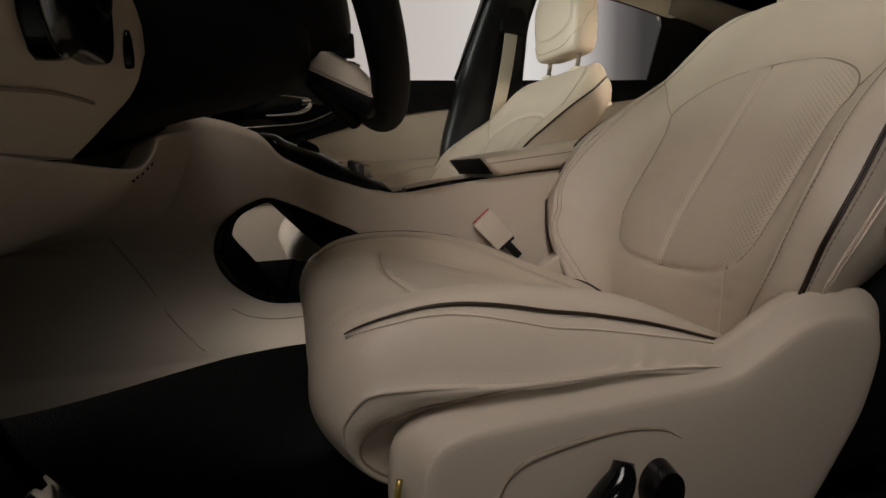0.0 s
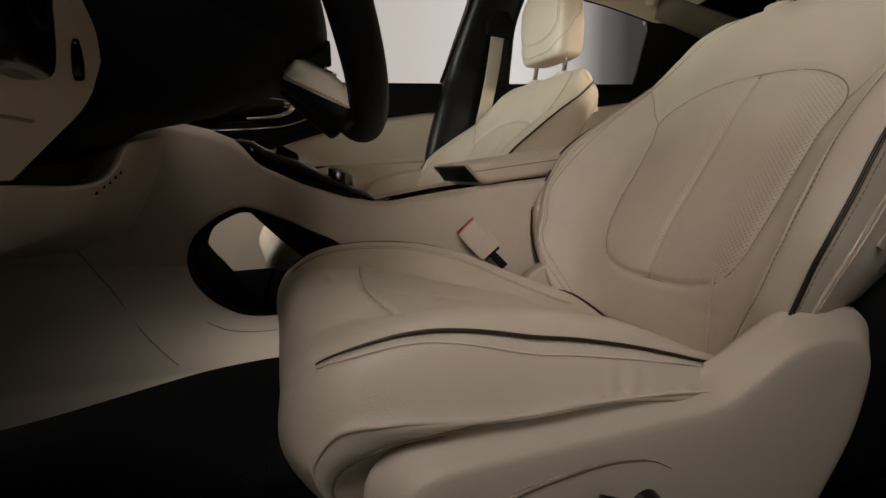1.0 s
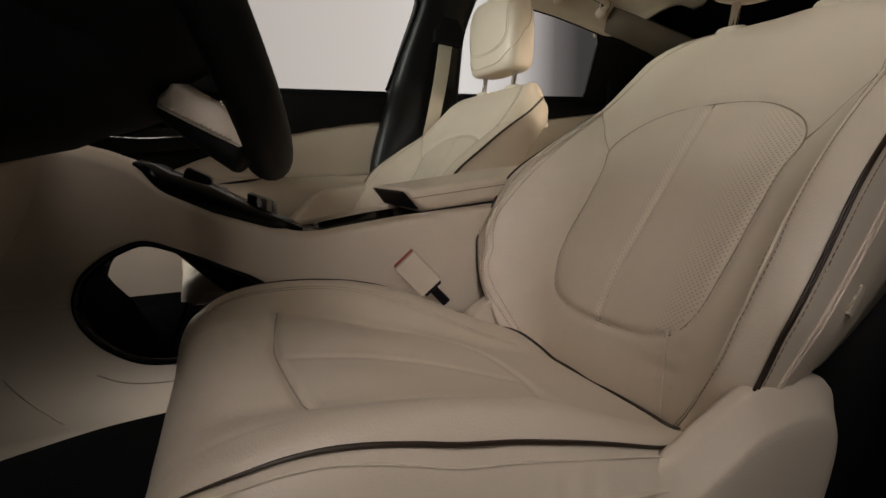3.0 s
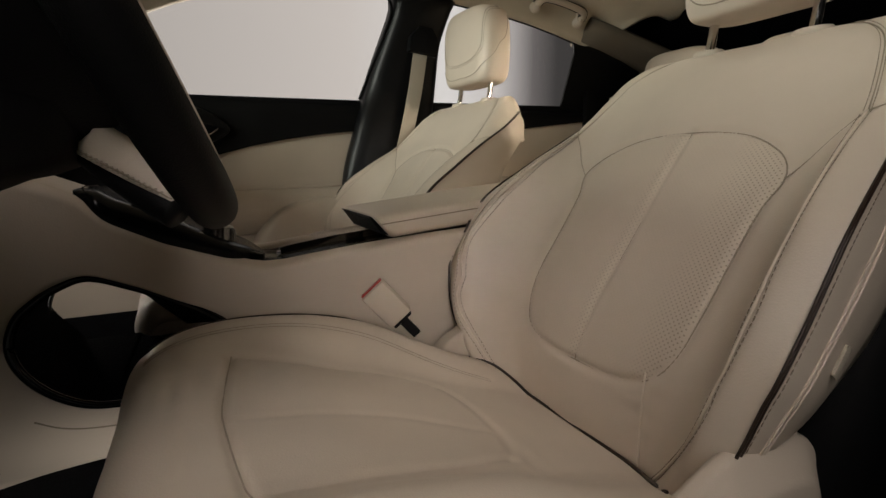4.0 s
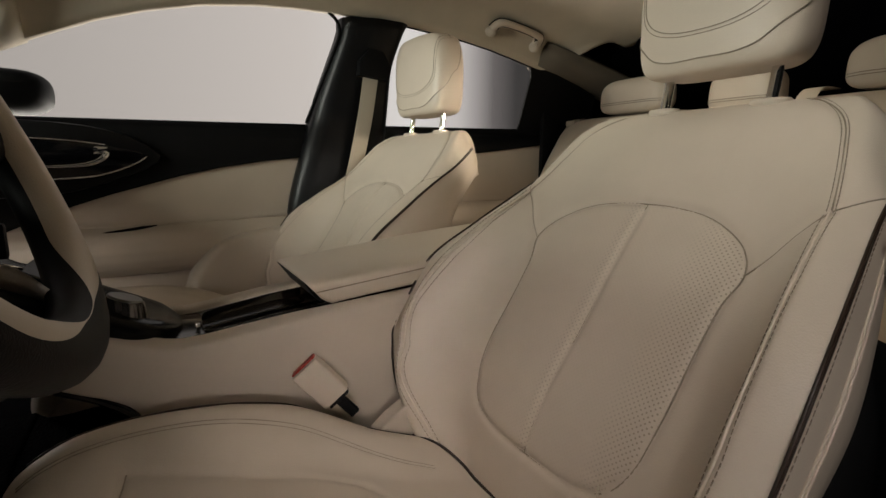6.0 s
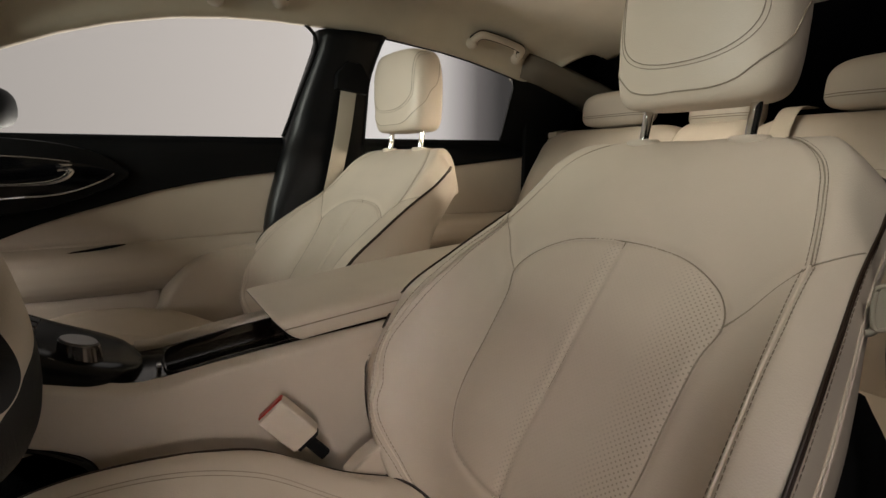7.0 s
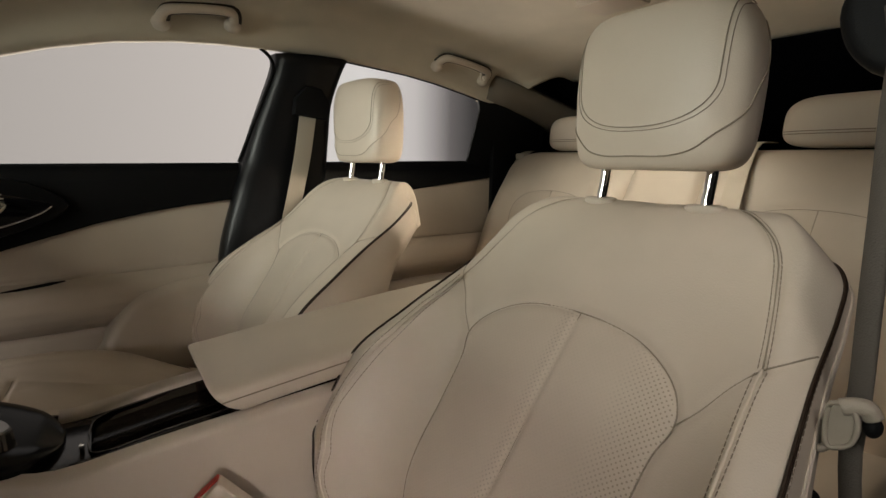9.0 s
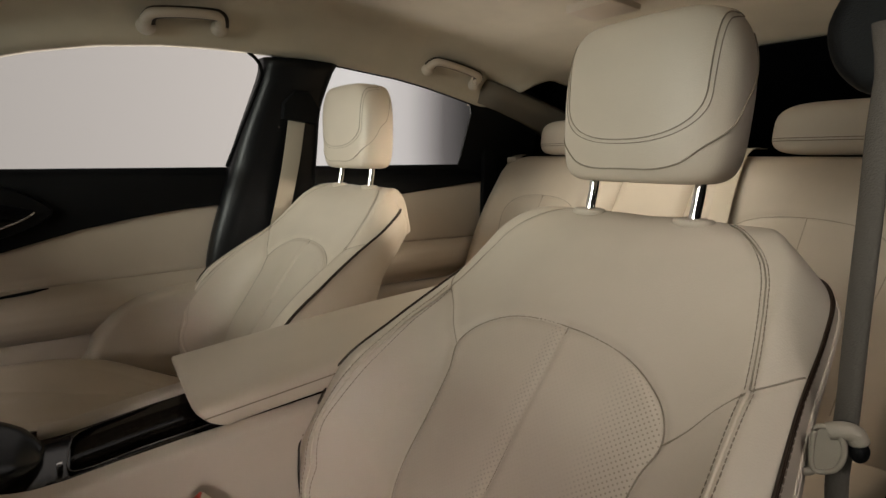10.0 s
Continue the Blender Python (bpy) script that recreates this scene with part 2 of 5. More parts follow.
def prism_bm(outline, axis, lo, hi, bevel=0.0, seg=2):
    """A slab: an outline of (a, b) in the plane across the axis 'x', 'y' or 'z', from lo to hi along it."""
    bm = bmesh.new()
    put = {"x": lambda a, b, c: (c, a, b), "y": lambda a, b, c: (a, c, b), "z": lambda a, b, c: (a, b, c)}[axis]
    low = [bm.verts.new(put(a, b, lo)) for a, b in outline]
    high = [bm.verts.new(put(a, b, hi)) for a, b in outline]
    bm.faces.new(low[::-1])
    bm.faces.new(high)
    n = len(outline)
    for i in range(n):
        bm.faces.new((low[i], low[(i + 1) % n], high[(i + 1) % n], high[i]))
    bmesh.ops.recalc_face_normals(bm, faces=bm.faces)
    if bevel:
        rim = [e for e in bm.edges if (e.verts[0] in low) == (e.verts[1] in low)]
        bmesh.ops.bevel(bm, geom=rim, offset=bevel, segments=seg, affect="EDGES", profile=0.6)
    return bm


def loft(name, rings, mat, parent=None, label="", closed=True, caps=True):
    """A skin over rings of equally many points."""
    n, k = len(rings), len(rings[0])
    verts = [p for r in rings for p in r]
    faces = []
    for i in range(n - 1):
        for j in range(k if closed else k - 1):
            m = (j + 1) % k
            faces.append((i * k + j, i * k + m, (i + 1) * k + m, (i + 1) * k + j))
    if caps and closed:
        faces.append(tuple(range(k))[::-1])
        faces.append(tuple((n - 1) * k + j for j in range(k)))
    return raw(name, verts, faces, mat, parent, label)


def ease(a, b, v):
    t = np.clip((np.asarray(v, float) - a) / (b - a), 0, 1)
    return t * t * (3 - 2 * t)


class Sheet:
    """An upholstered cushion: a middle line in the x-z plane, each row (x, z, half width, ridge, edge, depth). Across it the
    skin rises by ridge on the side bolsters and ends at the height edge; depth is how far the sides go in."""

    def __init__(self, rows, flat=0.42, top=0.80, stations=240, soft=0.0, crest=False, taper=None):
        self.soft, self.taper = soft, taper
        # a hollow flank that climbs to a crest and a broad outer band, as fractions of the ridge and of the drop to the edge
        self.lie = np.linspace(0, 1, 201)
        up = np.clip((self.lie - flat) / (top - flat), 0, 1) ** 2.3
        down = np.clip((self.lie - top) / (1.0 - top), 0, 1) ** 1.8
        bell = np.exp(-(np.arange(-20, 21) / 4.5) ** 2)
        blur = lambda v: np.convolve(np.pad(v, 20, mode="edge"), bell / bell.sum(), mode="valid")
        self.crest = (blur(up), np.where(self.lie > 0.97, down, blur(down))) if crest else None
        self.r = smooth_line(rows, stations)
        self.flat, self.top = flat, top
        d = np.gradient(self.r[:, :2], axis=0)
        d /= np.linalg.norm(d, axis=1)[:, None]
        self.out = np.stack([-d[:, 1], d[:, 0]], axis=1)
        self.length = float(np.sum(np.linalg.norm(np.diff(self.r[:, :2], axis=0), axis=1)))

    def row(self, s):
        w = np.clip(np.asarray(s, float), 0, 1) * (len(self.r) - 1)
        k = np.arange(len(self.r))
        vals = [np.interp(w, k, self.r[:, j]) for j in range(self.r.shape[1])]
        o = [np.interp(w, k, self.out[:, j]) for j in range(2)]
        return vals, o

    def swell(self, u, ridge, edge):
        a = np.abs(u)
        if self.crest:
            return ridge * np.interp(a, self.lie, self.crest[0]) - (ridge - edge) * np.interp(a, self.lie, self.crest[1])
        up = ridge * ease(self.flat, self.top, a)
        soft = self.soft * np.clip(1 - np.asarray(ridge) / 0.05, 0, 1)
        t = np.clip((a - self.top + soft) / (1.0 - self.top + soft), 0, 1)
        upper = np.clip((0.075 - np.asarray(ridge)) / 0.05, 0, 1) if self.soft else 0.0
        down = (ridge - edge) * ((1 - upper) * (t * t * (3 - 2 * t)) ** 1.5 + upper * t ** 2.6)
        return up - down

    def at(self, s, u, h=0.0):
        (x, z, w, ridge, edge, depth), (ox, oz) = self.row(s)
        u = np.asarray(u, float)
        o = self.swell(u, ridge, edge) + h
        y = w * u
        if self.taper:
            y = y * np.where(u > 0, 1 - self.taper[2] * ease(self.taper[0], self.taper[1], s), 1.0)
        return np.stack(np.broadcast_arrays(x + ox * o, y, z + oz * o), axis=-1)

    def side(self, s, sign, k, bulge=0.012):
        """A point on the side, k = 0 at the edge to 1 at full depth."""
        (x, z, w, ridge, edge, depth), (ox, oz) = self.row(s)
        o = edge - depth * k
        if self.taper and sign > 0:
            w = w * (1 - self.taper[2] * ease(self.taper[0], self.taper[1], s))
        y = sign * (w + bulge * np.sin(np.pi * np.clip(k, 0, 1)) - 0.02 * k)
        return np.stack(np.broadcast_arrays(x + ox * o, y, z + oz * o), axis=-1)

    def line(self, pts, n, h=0.0):
        """A line on the skin through (s, u) pairs."""
        q = smooth_line([(a * self.length, b * 0.25, 0) for a, b in pts], n)
        return self.at(q[:, 0] / self.length, q[:, 1] / 0.25, h)

    def mesh(self, ns, nu, seams=(), puffs=(), ks=(0.04, 0.12, 0.25, 0.45, 0.7, 1.0)):
        """Points, faces, uv and the (s, y) of every skin point. seams: (list of (s, u), depth, width); puffs: (s, u, rs, ru, height)."""
        S = np.linspace(0, 1, ns)
        U = np.linspace(-1, 1, nu)
        SS, UU = np.meshgrid(S, U, indexing="ij")
        w = self.row(SS)[0][2]
        sy = np.stack([SS * self.length, UU * w], axis=-1)
        h = np.zeros_like(SS)
        for line, depth, width in seams:
            q = smooth_line([(a * self.length, b * 0.25, 0) for a, b in line], 160)
            ws = self.row(q[:, 0] / self.length)[0][2]
            q = np.stack([q[:, 0], q[:, 1] / 0.25 * ws], axis=1)
            best = np.full(SS.shape, 9.0)
            for p in q:
                best = np.minimum(best, (sy[..., 0] - p[0]) ** 2 + (sy[..., 1] - p[1]) ** 2)
            h -= depth * np.exp(-best / width ** 2)
        for s0, u0, rs, ru, up in puffs:
            h += up * np.exp(-((SS - s0) / rs) ** 2 - ((UU - u0) / ru) ** 2)
        top = self.at(SS, UU, h)
        cols = [top[:, j] for j in range(nu)]
        right = [self.side(S, 1, k) for k in ks]
        left = [self.side(S, -1, k) for k in ks]
        loop = np.stack(cols + right + left[::-1], axis=1)
        n = loop.shape[1]
        verts = loop.reshape(-1, 3)
        faces = []
        for i in range(ns - 1):
            for j in range(n):
                m = (j + 1) % n
                faces.append((i * n + j, i * n + m, (i + 1) * n + m, (i + 1) * n + j))
        faces.append(tuple(range(n))[::-1])
        faces.append(tuple((ns - 1) * n + j for j in range(n)))
        uv = np.zeros((ns, n, 2))
        uv[:, :nu, 0], uv[:, :nu, 1] = sy[..., 1], sy[..., 0]
        return verts, faces, uv.reshape(-1, 2), n


def stitches(line, length=0.0042, gap=0.0022, radius=0.0006):
    """Separate thread stitches along a line of points, as one set of points and faces."""
    p = np.asarray(line, float)
    s = np.concatenate([[0], np.cumsum(np.linalg.norm(np.diff(p, axis=0), axis=1))])
    at = lambda d: np.array([np.interp(d, s, p[:, j]) for j in range(3)])
    sets, d = [], 0.0
    while d + length < s[-1]:
        sets.append(tube_mesh([at(d), at(d + length / 2), at(d + length)], [radius * 0.6, radius, radius * 0.6], 4))
        d += length + gap
    return strip_join(sets)

# ---------------------------------------------------------------- front seats: shapes
BACK = Sheet([
    (0.535, 0.17, 0.150, 0.030, 0.015, 0.05),
    (0.533, 0.25, 0.185, 0.042, 0.030, 0.065),
    (0.540, 0.335, 0.240, 0.068, 0.055, 0.085),
    (0.5565, 0.380, 0.259, 0.079, 0.072, 0.115),
    (0.577, 0.420, 0.263, 0.084, 0.071, 0.130),
    (0.619, 0.482, 0.262, 0.080, 0.072, 0.155),
    (0.667, 0.550, 0.248, 0.053, 0.041, 0.140),
    (0.718, 0.617, 0.233, 0.020, 0.009, 0.095),
    (0.762, 0.675, 0.223, 0.008, -0.022, 0.068),
    (0.796, 0.716, 0.212, 0.002, -0.036, 0.055),
    (0.832, 0.740, 0.185, 0.000, -0.042, 0.040),
    (0.872, 0.738, 0.158, 0.000, -0.046, 0.03),
    (0.905, 0.708, 0.138, 0.000, -0.034, 0.03),
    (0.925, 0.640, 0.130, 0.000, -0.020, 0.03),
], flat=0.50, top=0.865, crest=True)
CUSHION = Sheet([
    (0.200, 0.208, 0.190, 0.000, 0.000, 0.008),
    (0.135, 0.210, 0.205, 0.000, -0.001, 0.008),
    (0.084, 0.226, 0.222, 0.000, -0.004, 0.010),
    (0.046, 0.258, 0.234, 0.000, -0.010, 0.010),
    (0.027, 0.302, 0.240, 0.002, -0.018, 0.010),
    (0.050, 0.345, 0.245, 0.008, -0.026, 0.010),
    (0.105, 0.360, 0.250, 0.020, -0.034, 0.010),
    (0.200, 0.346, 0.254, 0.036, -0.032, 0.010),
    (0.300, 0.321, 0.255, 0.040, -0.010, 0.010),
    (0.400, 0.290, 0.252, 0.028, 0.006, 0.03),
    (0.500, 0.258, 0.244, 0.018, 0.004, 0.03),
    (0.590, 0.228, 0.235, 0.010, 0.002, 0.03),
], flat=0.45, top=0.80, soft=0.001, taper=(0.64, 0.82, 0.20))


def back_s(z):
    """Where along the backrest's middle line the height z lies (front side)."""
    k = int(np.argmax(BACK.r[:, 1]))
    return float(np.interp(z, BACK.r[:k, 1], np.linspace(0, 1, len(BACK.r))[:k]))


def back_su(y, z):
    s = back_s(z)
    return s, y / float(BACK.row(s)[0][2])


HALF_PANEL = [(0.0, 0.331), (0.04, 0.332), (0.078, 0.337), (0.108, 0.350), (0.127, 0.378), (0.136, 0.425), (0.137, 0.480),
              (0.140, 0.530), (0.149, 0.560), (0.137, 0.583), (0.112, 0.600), (0.080, 0.612), (0.040, 0.618), (0.0, 0.6195)]
PANEL = [back_su(y, z) for y, z in HALF_PANEL] + [back_su(-y, z) for y, z in HALF_PANEL[-2:0:-1]]
RIDGE = [(0.10, 0.74), (0.14, 0.79), (0.167, 0.81), (0.205, 0.84), (0.238, 0.864), (0.272, 0.855), (0.32, 0.872), (0.36, 0.863), (0.40, 0.855), (0.46, 0.853), (0.51, 0.858), (0.545, 0.857), (0.575, 0.858), (0.60, 0.864)]
SHOULDER = [(0.60, 0.864), (0.632, 0.850), (0.67, 0.830), (0.70, 0.812), (0.728, 0.792), (0.766, 0.748), (0.804, 0.68), (0.83, 0.62)]
CROSS = [back_su(0.149, 0.560), (0.544, 0.69), (0.573, 0.77), (0.598, 0.858), (0.615, 0.925), (0.636, 0.99)]
mirror = lambda line: [(s, -u) for s, u in line]


def power(c, e):
    return math.copysign(abs(c) ** e, c)


def head_point(v, a, out=0.0):
    """A point on the front head restraint: v from its bottom to its top, a round it (-pi/2 faces forwards)."""
    hw, hh, hd = 0.112 + out, 0.094 + out, 0.0525 + out
    k = power(math.cos(v), 0.22)
    t = power(math.sin(v), 0.56 if v > 0 else 0.42)
    y = power(math.cos(a), 0.46) * k * hw
    d = power(math.sin(a), 0.42) * k * hd
    q = y / hw
    y *= 1.0 - 0.10 * max(t, 0) ** 2 - 0.03 * max(-t, 0) - (0.08 if d > 0 else 0.0) * abs(d) / hd
    if d < 0:
        d += 0.010 * q * q
    return (0.846 + d, y, 0.877 + t * hh)


def head_v(z):
    t = max(-0.9995, min(0.9995, (z - 0.877) / 0.094))
    return math.asin(math.copysign(abs(t) ** (1 / (0.56 if t > 0 else 0.42)), t))


def head_a(y, v):
    lo, hi = -math.pi / 2, -0.0005
    for _ in range(40):
        m = (lo + hi) / 2
        if head_point(v, m)[1] < abs(y):
            lo = m
        else:
            hi = m
    return lo if y >= 0 else -math.pi - lo


def headrest(parent, tone, line_tone):
    """A padded head restraint: a rounded block with a curved front, with seams round its front."""
    rows, cols = 48, 72
    verts = [head_point(-math.pi / 2 + math.pi * i / rows, 2 * math.pi * j / cols) for i in range(rows + 1) for j in range(cols)]
    faces = [(i * cols + j, i * cols + (j + 1) % cols, (i + 1) * cols + (j + 1) % cols, (i + 1) * cols + j) for i in range(rows) for j in range(cols)]
    pad = raw("head_pad", verts, faces, LEATHER, parent, "cream leather head restraint pad")
    for off in (0.0, 0.0045, 0.009):
        line = []
        for f in np.linspace(-1, 1, 160):
            w = abs(f)
            b = min(w / 0.62, 1.0) * math.pi / 2
            y = (0.094 - off) * math.sin(b) ** 0.85 + 0.003 * max(0, (w - 0.62) / 0.38)
            z = 0.829 + off + 0.055 * (1 - math.cos(b) ** 0.8) + 0.081 * max(0, (w - 0.62) / 0.38)
            v = head_v(z)
            line.append(head_point(v, head_a(math.copysign(y, f), v), 0.0004))
        tube("stitching", np.array(line), 0.0005 if off != 0.0045 else 0.0007, tone if off != 0.0045 else line_tone, pad, "thin brown stitching line", 5)
    turns = [(-math.pi / 2, 0.800)] + [(head_a(y, head_v(z)), z) for y, z in ((0.040, 0.800), (0.068, 0.807), (0.090, 0.824))] + [(-0.22, 0.848), (0.0, 0.880), (0.16, 0.912), (0.32, 0.945)]
    turns = smooth_line([(a * 0.05, z, 0) for a, z in turns], 60)
    half = [(float(a) / 0.05, float(z)) for a, z, _ in turns]
    low = [head_point(head_v(z), -math.pi - a, 0.0004) for a, z in half[:0:-1]] + [head_point(head_v(z), a, 0.0004) for a, z in half]
    tube("seam", np.array(low), 0.0010, line_tone, pad, "lower seam of the pad", 5)
    for side in (-1, 1):
        y = 0.072 * side
        stem = np.array([(0.836, y, 0.70), (0.839, y, 0.742), (0.845, y, 0.775), (0.850, y, 0.83)])
        tube("stem", smooth_line(stem, 14), 0.0065, CHROME, parent, "polished chrome post", 14)
        bm = bmesh.new()
        prof = [(0.0065, 0.0030), (0.013, 0.0040), (0.0185, 0.0030), (0.0205, 0.0005), (0.0205, -0.003), (0.018, -0.008)]
        n = 28
        rings = [[bm.verts.new((0.838 + r * 0.85 * math.cos(2 * math.pi * k / n), y + r * 1.15 * math.sin(2 * math.pi * k / n), 0.742 + h)) for k in range(n)] for r, h in prof]
        for a, b in zip(rings, rings[1:]):
            for k in range(n):
                bm.faces.new((a[k], a[(k + 1) % n], b[(k + 1) % n], b[k]))
        part("collar", bm, SOFT, parent, "cream plastic post guide")


def seat_shield(parent):
    """The hard side cover beside the cushion, with its switches."""
    edge = smooth_line([(0.086, 0.12, 0), (0.078, 0.20, 0), (0.080, 0.262, 0), (0.087, 0.283, 0), (0.104, 0.295, 0), (0.14, 0.301, 0), (0.229, 0.306, 0), (0.313, 0.311, 0), (0.370, 0.311, 0), (0.402, 0.318, 0),
                        (0.434, 0.334, 0), (0.474, 0.352, 0), (0.512, 0.358, 0), (0.550, 0.355, 0), (0.580, 0.345, 0), (0.597, 0.325, 0), (0.599, 0.290, 0), (0.585, 0.235, 0), (0.553, 0.175, 0), (0.52, 0.12, 0)], 110)
    mid = np.array((0.33, 0.18))
    rings = []
    for y, grow in ((-0.231, -0.004), (-0.236, 0.0), (-0.242, -0.001), (-0.246, -0.004), (-0.2475, -0.008), (-0.2645, -0.034), (-0.2665, -0.037), (-0.268, -0.042), (-0.269, -0.055), (-0.2695, -0.085)):
        ring = []
        for x, z, _ in edge:
            n = np.array((x, z)) - mid
            n /= np.linalg.norm(n)
            w = 0.55 + 0.45 * float(ease(0.36, 0.46, x))
            ring.append((x + n[0] * grow * w, y, z + n[1] * grow * w))
        rings.append(ring)
    cover = loft("side_cover", rings, SOFT, parent, "hard cream plastic side cover")
    # dark tapered line painting the shadow below the recess's lip
    dish = smooth_line([(0.155, 0.200, 0), (0.158, 0.236, 0), (0.176, 0.256, 0), (0.215, 0.265, 0), (0.265, 0.268, 0), (0.305, 0.261, 0), (0.328, 0.248, 0)], 60)
    tube("lip_shadow", np.array([(x, -0.2688, z) for x, z, _ in dish]), [0.0006 + 0.0022 * math.sin(math.pi * min(1, (k + 4) / 66)) for k in range(60)], FOLD, cover, "painted shadow under the lip of the switch recess", 8, flat=0.8)
    lever = smooth_line([(0.215, -0.283, 0.205), (0.235, -0.288, 0.218), (0.252, -0.288, 0.238), (0.258, -0.283, 0.250)], 14)
    tube("seat_switch", lever, [0.008 + 0.006 * math.sin(math.pi * k / 13) for k in range(14)], GLOSS, cover, "black seat adjustment switch", 12)
    tube("seat_switch", np.array([(0.190, -0.281, 0.2), (0.205, -0.285, 0.199), (0.222, -0.283, 0.205)]), [0.008, 0.011, 0.008], GLOSS, cover, "black seat adjustment switch", 12)
    bm = bmesh.new()
    bmesh.ops.create_cone(bm, cap_ends=True, segments=32, radius1=0.021, radius2=0.017, depth=0.02)
    bmesh.ops.transform(bm, matrix=Matrix.Translation((0.302, -0.276, 0.212)) @ Matrix.Rotation(radians(90), 4, "X") @ Matrix.Diagonal((0.9, 1.15, 1, 1)), verts=bm.verts)
    part("lumbar_switch", bm, GLOSS, cover, "round black lumbar switch")


def uneven(seed, count, height):
    """Slight random swellings of stuffed leather."""
    rng = random.Random(seed)
    return [(rng.uniform(0.05, 0.9), rng.uniform(-0.9, 0.9), rng.uniform(0.02, 0.06), rng.uniform(0.06, 0.22), rng.choice((-1, 1)) * height * rng.uniform(0.4, 1.0)) for _ in range(count)]


def front_seat(driver):
    """A front seat about the world's origin; the driver's outer side is -y, the passenger's is +y."""
    tone, line_tone = (THREAD, SEAM) if driver else (PALE, PALE)
    seat = thing("front_seat", "cream leather front seat with dark piping and perforated insert", "car seat", "front seats")
    # backrest
    seams = [(PANEL + PANEL[:1], 0.0042, 0.0055), ([back_su(0, 0.6195), back_su(0, 0.48), back_su(0.004, 0.40), back_su(0.008, 0.332)], 0.0036, 0.005)]
    for m in (lambda q: q, mirror):
        seams += [(m(RIDGE), 0.0016, 0.004), (m(SHOULDER), 0.002, 0.006), (m(CROSS), 0.002, 0.005)]
    OUTER = [(s, u if not driver else -u) for s, u in ((0.240, 0.404), (0.200, 0.448), (0.146, 0.518), (0.094, 0.601), (0.06, 0.65))]
    seams += [(OUTER, 0.002, 0.005)]
    puffs = [(0.3, 0.27, 0.13, 0.2, 0.004), (0.3, -0.27, 0.13, 0.2, 0.004), (0.5, 0.25, 0.1, 0.2, 0.003), (0.5, -0.25, 0.1, 0.2, 0.003), (0.13, 0.0, 0.05, 0.35, 0.006), (0.7, 0.0, 0.06, 0.5, 0.004)]
    puffs += uneven(11, 70, 0.0009) + [(0.16 + 0.018 * k, -0.52 + 0.05 * (k % 3), 0.006, 0.10, (-1) ** k * 0.0012) for k in range(6)]
    v, f, uv, n = BACK.mesh(250, 171, seams, puffs)
    poly = np.array([(s * BACK.length, u * float(BACK.row(s)[0][2])) for s, u in PANEL])
    sy = np.stack([uv[:, 1], uv[:, 0]], axis=1)
    inside = np.zeros(len(sy), bool)
    px, py = poly[:, 0], poly[:, 1]
    for i in range(len(poly)):
        j = i - 1
        hit = ((py[i] > sy[:, 1]) != (py[j] > sy[:, 1])) & (sy[:, 0] < (px[j] - px[i]) * (sy[:, 1] - py[i]) / (py[j] - py[i] + 1e-12) + px[i])
        inside ^= hit
    nu = 171
    col = np.arange(len(v)) % n
    inside &= col < nu
    on_panel = [len(q) == 4 and all(inside[i] for i in q) for q in f]
    raw("backrest", v, [q for q, k in zip(f, on_panel) if not k], LEATHER, seat, "cream leather backrest with side bolsters", uv=uv)
    used = sorted({i for q, k in zip(f, on_panel) if k for i in q})
    slot = {i: k for k, i in enumerate(used)}
    raw("backrest_panel", [v[i] for i in used], [tuple(slot[i] for i in q) for q, k in zip(f, on_panel) if k], PERFORATED, seat, "perforated cream leather insert", uv=uv[used])
    tube("panel_seam", BACK.line(PANEL + PANEL[:1], 260, -0.0027), 0.0008, FOLD if driver else PALE, seat, "seam round the insert, groove shade in its colour", 6)
    tube("panel_seam", BACK.line([back_su(0, 0.6195), back_su(0, 0.48), back_su(0.004, 0.40), back_su(0.008, 0.332)], 60, -0.0030), 0.0006, SEAM, seat, "middle seam of the insert", 6)
    tube("seam", BACK.line(OUTER, 30, 0.0004), 0.0010, WELT, seat, "lower backrest seam", 5)
    for m in (lambda q: q, mirror):
        tube("seam", BACK.line(m(CROSS), 60, -0.0016), 0.0008, PALE if m is not mirror else line_tone, seat, "seam across the bolster", 5)
        tube("seam", BACK.line(m(RIDGE), 90, -0.0003), 0.0014, WELT, seat, "raised pale bolster seam", 6)
        tube("seam", BACK.line(m(SHOULDER), 60, -0.0016), 0.0008, PALE if m is not mirror else line_tone, seat, "shoulder seam", 5)
        for du in (-0.019, 0.019):
            sv, sf = stitches(BACK.line([(s, u + du) for s, u in m(RIDGE)], 300, 0.0003), 0.0048, 0.0014, 0.00065)
            raw("stitching", sv, sf, tone, seat, "thread stitches beside the bolster seam")
            if m is not mirror:
                continue
            sv, sf = stitches(BACK.line([(s, u + du * 0.8) for s, u in m(SHOULDER)], 200, 0.0001), 0.0050, 0.0009, 0.00045)
            raw("stitching", sv, sf, tone, seat, "thread stitches over the shoulder")
        sign = 1 if m is not mirror else -1
        pipe = BACK.at(np.linspace(0.05, 0.835, 160), sign * np.ones(160)) + np.array((-0.0005, 0.0012 * sign, 0.0003))
        for shift in (-0.0022, 0.0022):
            tube("piping", pipe + np.array((shift, 0, 0)), [0.0015 - 0.0004 * max(0, (k - 95) / 65) for k in range(160)], PIPING, seat, "dark brown piping along the bolster", 8)
        if not driver:
            continue
        sv, sf = stitches(BACK.side(np.linspace(0.06, 0.66, 300), sign, 0.066) + np.array((0, 0.0004 * sign, 0)), 0.005, 0.0016, 0.0006)
